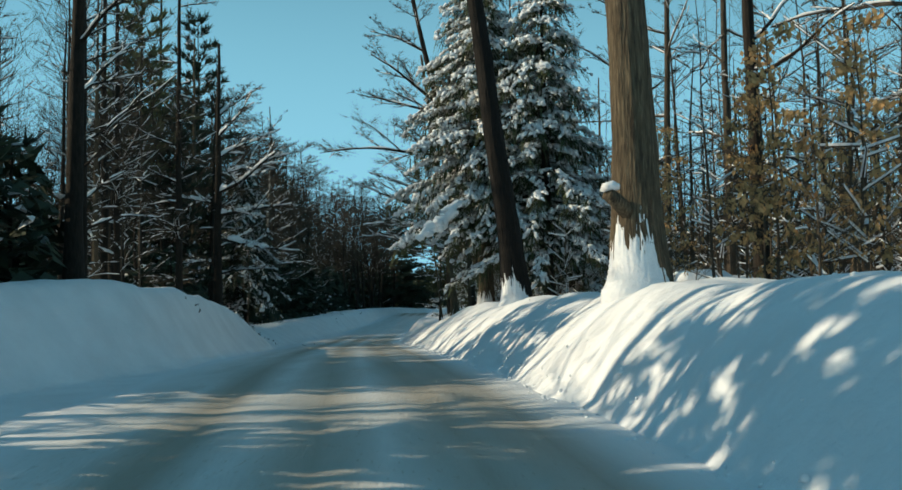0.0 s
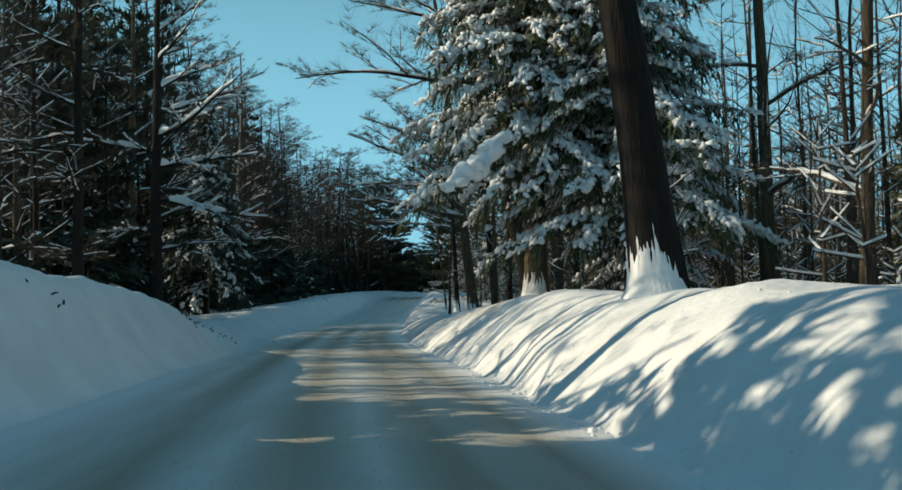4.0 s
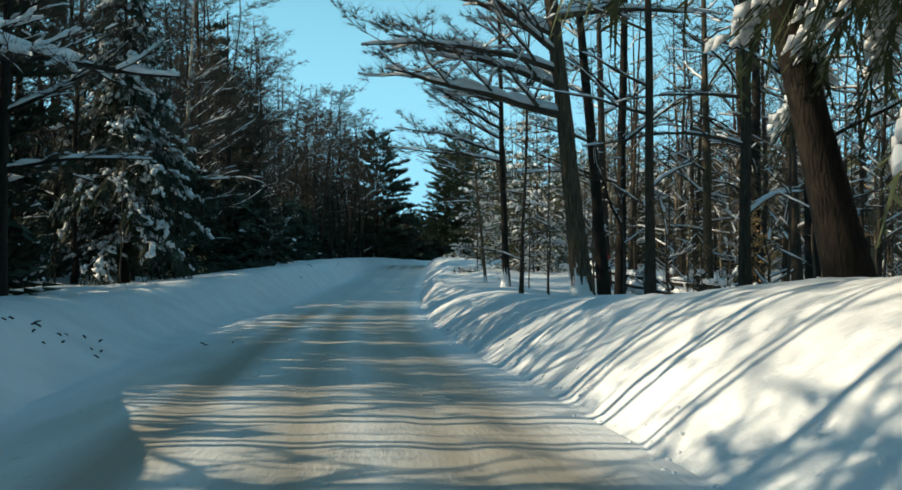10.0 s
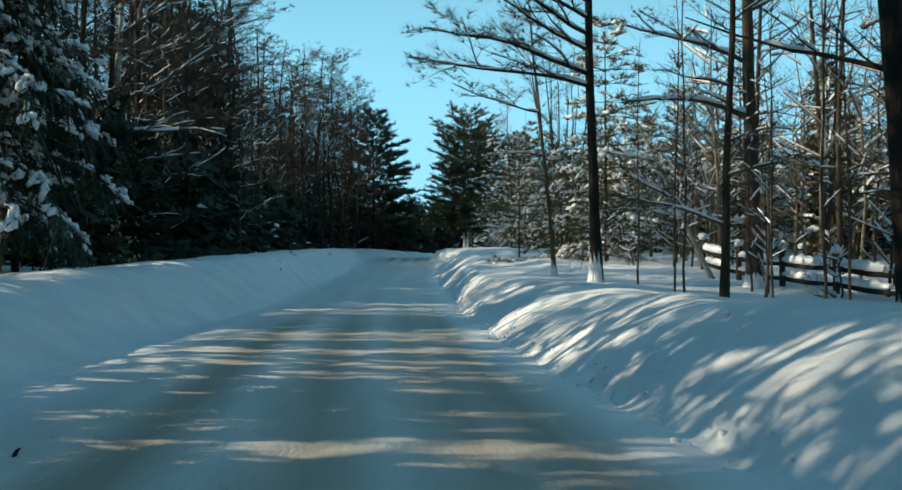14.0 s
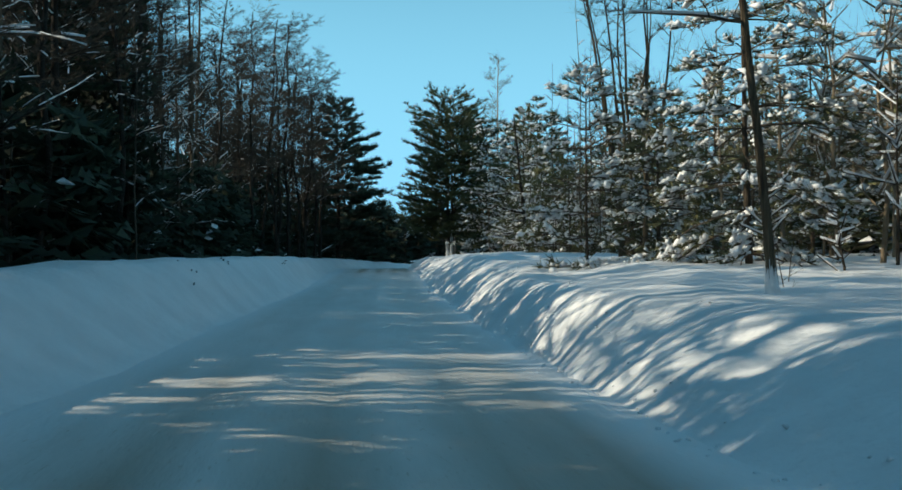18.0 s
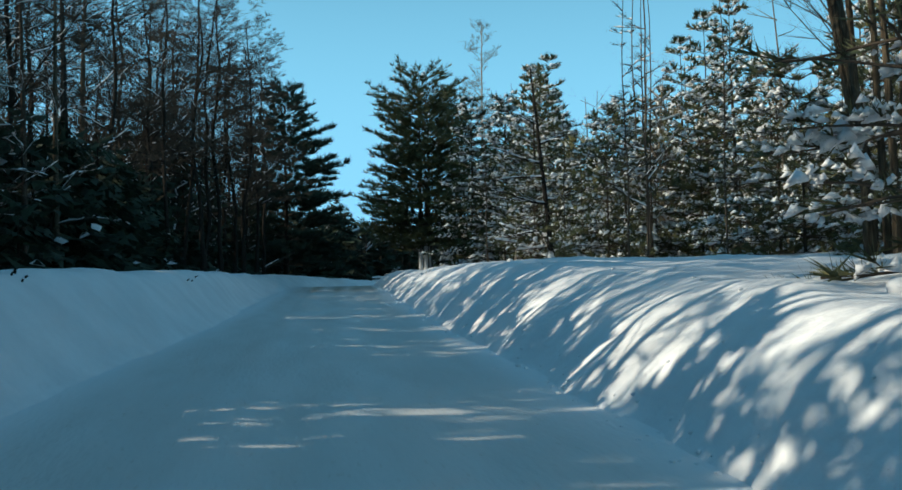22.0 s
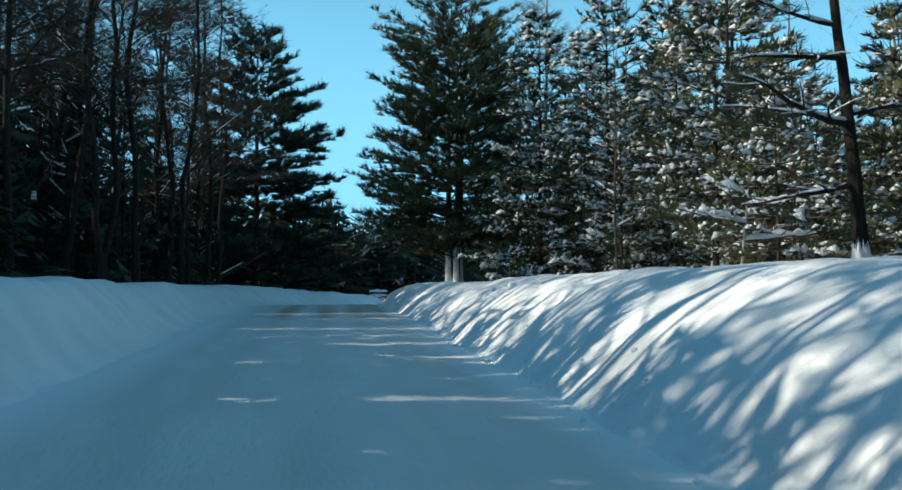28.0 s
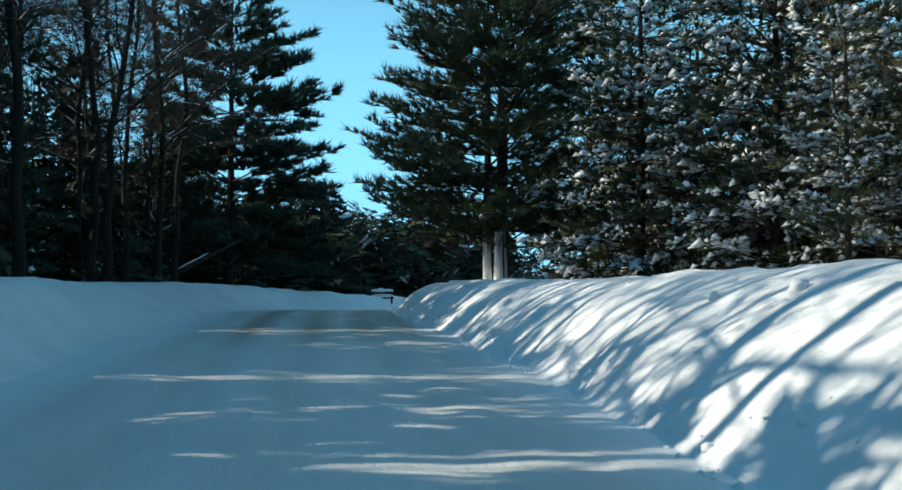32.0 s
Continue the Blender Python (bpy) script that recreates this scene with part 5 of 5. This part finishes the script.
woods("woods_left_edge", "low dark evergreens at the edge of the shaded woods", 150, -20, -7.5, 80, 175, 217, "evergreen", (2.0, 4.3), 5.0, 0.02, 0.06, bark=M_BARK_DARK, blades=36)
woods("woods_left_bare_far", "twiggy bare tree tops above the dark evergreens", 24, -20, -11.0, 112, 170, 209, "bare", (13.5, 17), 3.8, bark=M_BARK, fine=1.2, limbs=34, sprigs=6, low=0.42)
# hedge and shrubs are added, low enough to shade the road but not the bank
woods("woods_left_hedge", "middling evergreens added along the left bank to shade the road", 46, -12, -8.4, 105, 127, 231, "evergreen", (4.4, 5.8), 3.4, 0.02, 0.05, bark=M_BARK_DARK, blades=44, broad=1.5)
woods("woods_left_shrubs", "middling evergreens added along the left bank to shade the road", 36, -11.5, -8.0, 77, 97, 228, "evergreen", (4.6, 6.0), 3.6, 0.02, 0.05, bark=M_BARK_DARK, blades=44, broad=1.6)
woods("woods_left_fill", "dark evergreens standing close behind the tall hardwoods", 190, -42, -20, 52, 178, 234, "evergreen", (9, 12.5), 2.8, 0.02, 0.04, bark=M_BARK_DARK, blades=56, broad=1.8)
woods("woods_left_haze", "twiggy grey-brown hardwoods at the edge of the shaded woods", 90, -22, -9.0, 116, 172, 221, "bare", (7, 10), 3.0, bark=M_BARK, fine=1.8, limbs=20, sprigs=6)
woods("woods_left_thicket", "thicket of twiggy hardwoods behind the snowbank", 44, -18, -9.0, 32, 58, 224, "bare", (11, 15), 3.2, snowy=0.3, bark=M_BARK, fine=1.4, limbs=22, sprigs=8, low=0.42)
woods("woods_left_near", "low evergreens and brush behind the snowbank", 40, -13, -7.4, 15, 26, 225, "evergreen", (3.2, 5.2), 4.0, 0.02, 0.2, blades=40, broad=1.5)
woods("woods_left_bushes", "low evergreens and brush behind the snowbank", 22, -13, -8.0, 45, 53, 226, "evergreen", (3.0, 4.6), 4.0, 0.02, 0.2, blades=40, broad=1.5)
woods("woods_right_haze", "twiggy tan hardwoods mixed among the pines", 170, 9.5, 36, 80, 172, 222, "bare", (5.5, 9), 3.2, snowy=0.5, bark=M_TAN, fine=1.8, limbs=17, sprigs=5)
woods("woods_ahead", "distant grey-brown woods closing the road", 240, -24, 40, 172, 215, 208, "bare", (5, 8), 4.2, bark=M_BARK, fine=5.0, limbs=17, sprigs=5)
woods("woods_ahead_dark", "distant dark evergreens closing the road", 400, -30, 60, 172, 218, 210, "evergreen", (6.5, 9.5), 4.6, 0.02, 0.03, blades=44, broad=1.9)
woods("woods_ahead_back", "far dark evergreens beyond the bend", 260, -90, 130, 215, 300, 220, "evergreen", (7, 11), 4.6, 0.02, 0.03, blades=30, broad=2.2)
woods("woods_far_left", "distant dark evergreens beyond the shaded woods", 160, -110, -40, 10, 200, 211, "evergreen", (6, 10), 3.6, 0.02, 0.05, blades=30)
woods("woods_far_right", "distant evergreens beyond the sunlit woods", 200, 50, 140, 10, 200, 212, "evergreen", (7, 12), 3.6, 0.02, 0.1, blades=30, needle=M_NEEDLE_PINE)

# ---------------------------------------------------------------- rail fence, log piles, debris
def loaf(mesh, a, b, width, thick, r, n=14):
    """A long loaf of snow from a to b, uneven along its length."""
    a, b = Vector(a), Vector(b)
    pts = [a.lerp(b, i / n) for i in range(n + 1)]
    mesh.ridge(pts, [width * r.uniform(0.85, 1.15) for _ in pts], [thick * r.uniform(0.7, 1.25) for _ in pts], 1.0)


def rail_fence():
    r = random.Random(77)
    ends = [(9.65 + 0.235 * k, 75.9 - 2.45 * k) for k in range(1, 8)]
    spots = []
    for u, y in ends:
        x = road_x(y) + u
        spots.append((x, y, ground_at(x, y)))
    for k, (x, y, z) in enumerate(spots):
        ob = tagged(thing("fence_post", "weathered wooden fence post capped with snow", "fence post", "rail fence by the woods"))
        ob.matrix_basis = pose(x, y, z)
        m = Mesh()
        m.tube([(0, 0, -0.4), (0.01, 0, 0.3), (0, 0.01, 0.92)], [0.085, 0.08, 0.075], 8, rough=0.1, seed=k)
        part("post", m, M_BARK, ob)
        c = Mesh()
        c.blob((0, 0, 1.0), 0.15, r, 0.9)
        part("snow_cap", c, M_CLUMP, ob, "rounded cap of snow")
    for k in range(len(spots) - 1):
        a, b = spots[k], spots[k + 1]
        for lift, thick in ((0.56, 0.17), (0.20, 0.12)):
            ob = tagged(thing("fence_rail", "dark wooden rail under a thick loaf of snow", "fence rail", "rail fence by the woods"))
            ob.matrix_basis = pose(a[0], a[1], a[2] + lift)
            d = Vector((b[0] - a[0], b[1] - a[1], b[2] - a[2]))
            m = Mesh()
            m.tube([(0, 0, 0), d * 0.5 + Vector((0, 0, -0.03)), d], [0.055, 0.06, 0.05], 7, rough=0.1, seed=k)
            part("rail", m, M_BARK_DARK, ob)
            s = Mesh()
            loaf(s, d * 0.04, d * r.uniform(0.75, 0.97), 0.12, thick, r)
            part("rail_snow", s, M_CLUMP, ob, "thick white snow along the rail")


rail_fence()


def log_pile(u, y, turn, logs, length, rad, seed, label):
    r = random.Random(seed)
    ob = thing("log_pile", label, "log pile")
    x = road_x(y) + u
    ob.matrix_basis = pose(x, y, ground_at(x, y), 0, 0, turn)
    for k in range(logs):
        row, col = (0, k) if k < (logs + 1) // 2 else (1, k - (logs + 1) // 2)
        z = rad * (1 + 1.75 * row)
        o = (col + 0.5 * row) * rad * 2.05
        e = r.uniform(-0.12, 0.12)
        m = Mesh()
        m.tube([(-length / 2 + e, o, z), (0, o, z + 0.01), (length / 2 + e, o, z)], [rad, rad * 1.03, rad * 0.95], 12, rough=0.05, seed=k)
        part("log", m, M_BARK_WARM, ob)
    s = Mesh()
    top = rad * (4.2 if logs > 2 else 2.2)
    w = (logs + 1) // 2 * rad * 2
    n, across = 22, 10
    for j in range(n + 1):
        for i in range(across + 1):
            fx, fy = 2 * j / n - 1, 2 * i / across - 1
            fall = (1 - fx ** 6) * (1 - fy ** 4)
            lump = 0.05 * noise.noise((j * 0.5 + seed, i * 0.5, 2))
            s.v.append(Vector((fx * length * 0.55, -rad + w / 2 + fy * (w / 2 + rad * 0.7), top - 0.12 + (0.30 + lump) * fall ** 0.6)))
    for j in range(n):
        for i in range(across):
            p = j * (across + 1) + i
            s.f.append((p, p + across + 1, p + across + 2, p + 1))
    rim = [j * (across + 1) for j in range(n + 1)] + [n * (across + 1) + i for i in range(1, across + 1)] + [j * (across + 1) + across for j in range(n - 1, -1, -1)] + [i for i in range(across - 1, 0, -1)]
    s.f.append(tuple(rim))
    part("pile_snow", s, M_CLUMP, ob, "deep rounded snow on the logs")




def rail_barrier(u, y, turn):
    r = random.Random(8)
    ob = thing("rail_barrier", "low pair of wooden rails under snow beyond the crest", "barrier")
    x = road_x(y) + u
    ob.matrix_basis = pose(x, y, ground_at(x, y) - 0.25, 0, 0, turn)
    for px in (-0.55, 0.55):
        m = Mesh()
        m.tube([(px, 0, -0.4), (px, 0, 0.2), (px, 0, 0.62)], [0.06, 0.055, 0.05], 7, rough=0.1, seed=2)
        part("post", m, M_BARK_DARK, ob)
    for z in (0.26, 0.55):
        m = Mesh()
        m.tube([(-0.7, -0.05, z), (0, -0.05, z - 0.01), (0.7, -0.05, z)], [0.05, 0.05, 0.05], 7, rough=0.1, seed=3)
        rail = part("rail", m, M_BARK_DARK, ob)
        sn = Mesh()
        loaf(sn, (-0.66, -0.05, z), (0.62, -0.05, z), 0.12, 0.16, r)
        part("rail_snow", sn, M_CLUMP, rail, "white snow along the rail")


rail_barrier(-4.6, 168.0, 0)
log_pile(9.7, 25.9, 12, 5, 1.5, 0.19, 3, "cut logs stacked beside the woods under deep snow")
log_pile(11.2, 27.6, 20, 3, 1.6, 0.17, 4, "short stack of logs half buried in snow")
log_pile(24.0, 50.0, 5, 7, 3.8, 0.2, 5, "long log stack under a slab of snow")

# small red marker on a trunk
marker = thing("trail_marker", "small square red trail marker nailed to a trunk", "trail marker")
mx = road_x(68.3) + 9.6
marker.matrix_basis = pose(mx - 0.05, 68.3 - 0.235, ground_at(mx, 68.3) + 1.25, 0, 0, 10)
bmk = bmesh.new()
bmesh.ops.create_cube(bmk, size=1)
bmesh.ops.scale(bmk, vec=(0.2, 0.012, 0.2), verts=bmk.verts)
bmesh.ops.bevel(bmk, geom=bmk.edges[:], offset=0.004, segments=1, affect="EDGES")
me = bpy.data.meshes.new("plate")
bmk.to_mesh(me)
bmk.free()
M_RED = material("red_plate", (0.55, 0.035, 0.025), 0.5, (0.42, 0.03, 0.02), 9.0, None, 1, 0, 0.1, 40)
me.materials.append(M_RED)
plate = new("plate", me)
plate.parent = marker

# a dead snow-covered limb leaning behind the fence
put(hardwood(58, 5.2, 0.16, (-2.6, 0.3), [(2.2, 260, 1.8, 0.5, 0.04), (3.2, 280, 1.6, 0.3, 0.035), (1.6, 250, 1.4, 0.2, 0.03)], bark=M_BIRCH, thick=3.0, amount=0.95, name="dead_tree",
             label="pale dead tree leaning under thick snow", category="dead tree"), 9.4, 70.5)
put(hardwood(59, 1.6, 0.09, (0.2, 0), [(0.5, 100, 1.6, 0.05, 0.03), (0.8, 260, 1.2, 0.15, 0.03), (1.1, 120, 1.3, 0.0, 0.03), (1.3, 290, 0.8, 0.5, 0.02)], bark=M_BIRCH, thick=2.5, amount=0.95, name="dead_tree",
             label="pale broken stub with snowy side branches", category="dead tree"), 6.9, 113.0)


def leaning_log(u, y, length, rise, turn, label):
    ob = thing("fallen_trunk", label, "fallen trunk")
    x = road_x(y) + u
    ob.matrix_basis = pose(x, y, ground_at(x, y), 0, 0, turn)
    d = Vector((length, 0, rise))
    m = Mesh()
    m.tube([d * (i / 8) + Vector((0, 0.05 * math.sin(i), -0.1)) for i in range(9)], [0.10 * (1 - 0.07 * i) for i in range(9)], 8, rough=0.1, seed=3)
    part("trunk", m, M_BARK, ob)
    s = Mesh()
    loaf(s, d * 0.35 + Vector((0, 0, 0.0)), d * 0.7, 0.06, 0.05, random.Random(9))
    part("trunk_snow", s, M_CLUMP, ob, "snow along the fallen trunk")


leaning_log(-9.5, 152, 4.2, 2.3, 10, "fallen trunk propped at a slant in the shade")

# crumbs of snow thrown up by the plough
r = random.Random(31)
clods = Mesh()
for _ in range(1100):
    y = r.uniform(4, 150)
    rf = float(np.interp(y, BANKS[:, 0], BANKS[:, 1]))
    u = rf + abs(r.gauss(0, 0.28)) - 0.22
    x = road_x(y) + u
    s = r.uniform(0.008, 0.028) * (1.7 if r.random() < 0.08 else 1)
    clods.blob((x, y, ground_at(x, y) + s * 0.4), s, r, 0.8)
for _ in range(120):
    y = r.uniform(6, 150)
    rc = float(np.interp(y, BANKS[:, 0], BANKS[:, 2]))
    u = rc + r.gauss(0, 0.5)
    x = road_x(y) + u
    s = r.uniform(0.012, 0.035)
    clods.blob((x, y, ground_at(x, y) + s * 0.1), s, r, 0.7)
ob = new("snow_clods", clods.build("snow_clods", M_SNOW))
tagged(ob, "broken crumbs of ploughed snow along the bank", "snow clods", kind="stuff")

for k, (u, y, s) in enumerate([(3.9, 117.9, 0.10), (3.75, 119.3, 0.07), (4.4, 83.0, 0.11), (4.6, 101.0, 0.1)]):
    m = Mesh()
    m.blob((0, 0, s * 0.3), s, r, 0.85)
    m.blob((s * 0.7, s * 0.3, s * 0.15), s * 0.6, r, 0.85)
    ob = tagged(new("snow_lump", m.build("snow_lump", M_CLUMP)), "lump of snow resting on the crest of the bank", "snow lump", "lumps on the bank")
    x = road_x(y) + u
    ob.matrix_basis = pose(x, y, ground_at(x, y))

# dark bits of bark and twig on the shaded bank
bits = Mesh()
for cy, cu, n in ((40, -4.2, 16), (84.2, -4.25, 4), (85.6, -5.0, 2), (27, -4.1, 6), (47.5, -3.9, 7), (45.5, -4.3, 8), (52, -2.6, 3), (90.5, -4.3, 5), (104, -4.0, 3)):
    for _ in range(n):
        y, u = cy + r.gauss(0, 0.5), cu + r.gauss(0, 0.22)
        x = road_x(y) + u
        z = ground_at(x, y)
        a = r.uniform(0, 6.28)
        d = Vector((math.sin(a), math.cos(a), r.uniform(0.0, 0.5))) * r.uniform(0.05, 0.16)
        bits.tube([Vector((x, y, z)), Vector((x, y, z + 0.02)) + d * 0.5, Vector((x, y, z + 0.01)) + d], [0.018, 0.014, 0.006], 5)
ob = new("bark_bits", bits.build("bark_bits", M_BARK_DARK))
tagged(ob, "dark scraps of bark and twig on the snow", "debris", kind="stuff")

# whips and stalks poking from the bank
for k, (u, y, h, lean) in enumerate([(7.2, 29.5, 2.2, (-1.6, 0.2)), (6.6, 27.8, 1.6, (-1.0, 0.1)), (4.15, 12.2, 1.1, (-0.25, 0)), (4.35, 12.0, 0.9, (0.2, 0)), (6.2, 74.0, 0.9, (0.2, 0)), (5.9, 73.2, 0.7, (-0.2, 0)), (6.6, 118.5, 1.3, (0.1, 0)), (7.0, 119.5, 1.2, (-0.2, 0)), (6.4, 137, 1.8, (0.5, 0))]):
    put(sapling(300 + k, h, 0.022, 0, 0.3, lean, 5, M_TWIG, "thin bent stalk poking out of the snow", 0.5, "stalk"), u, y)
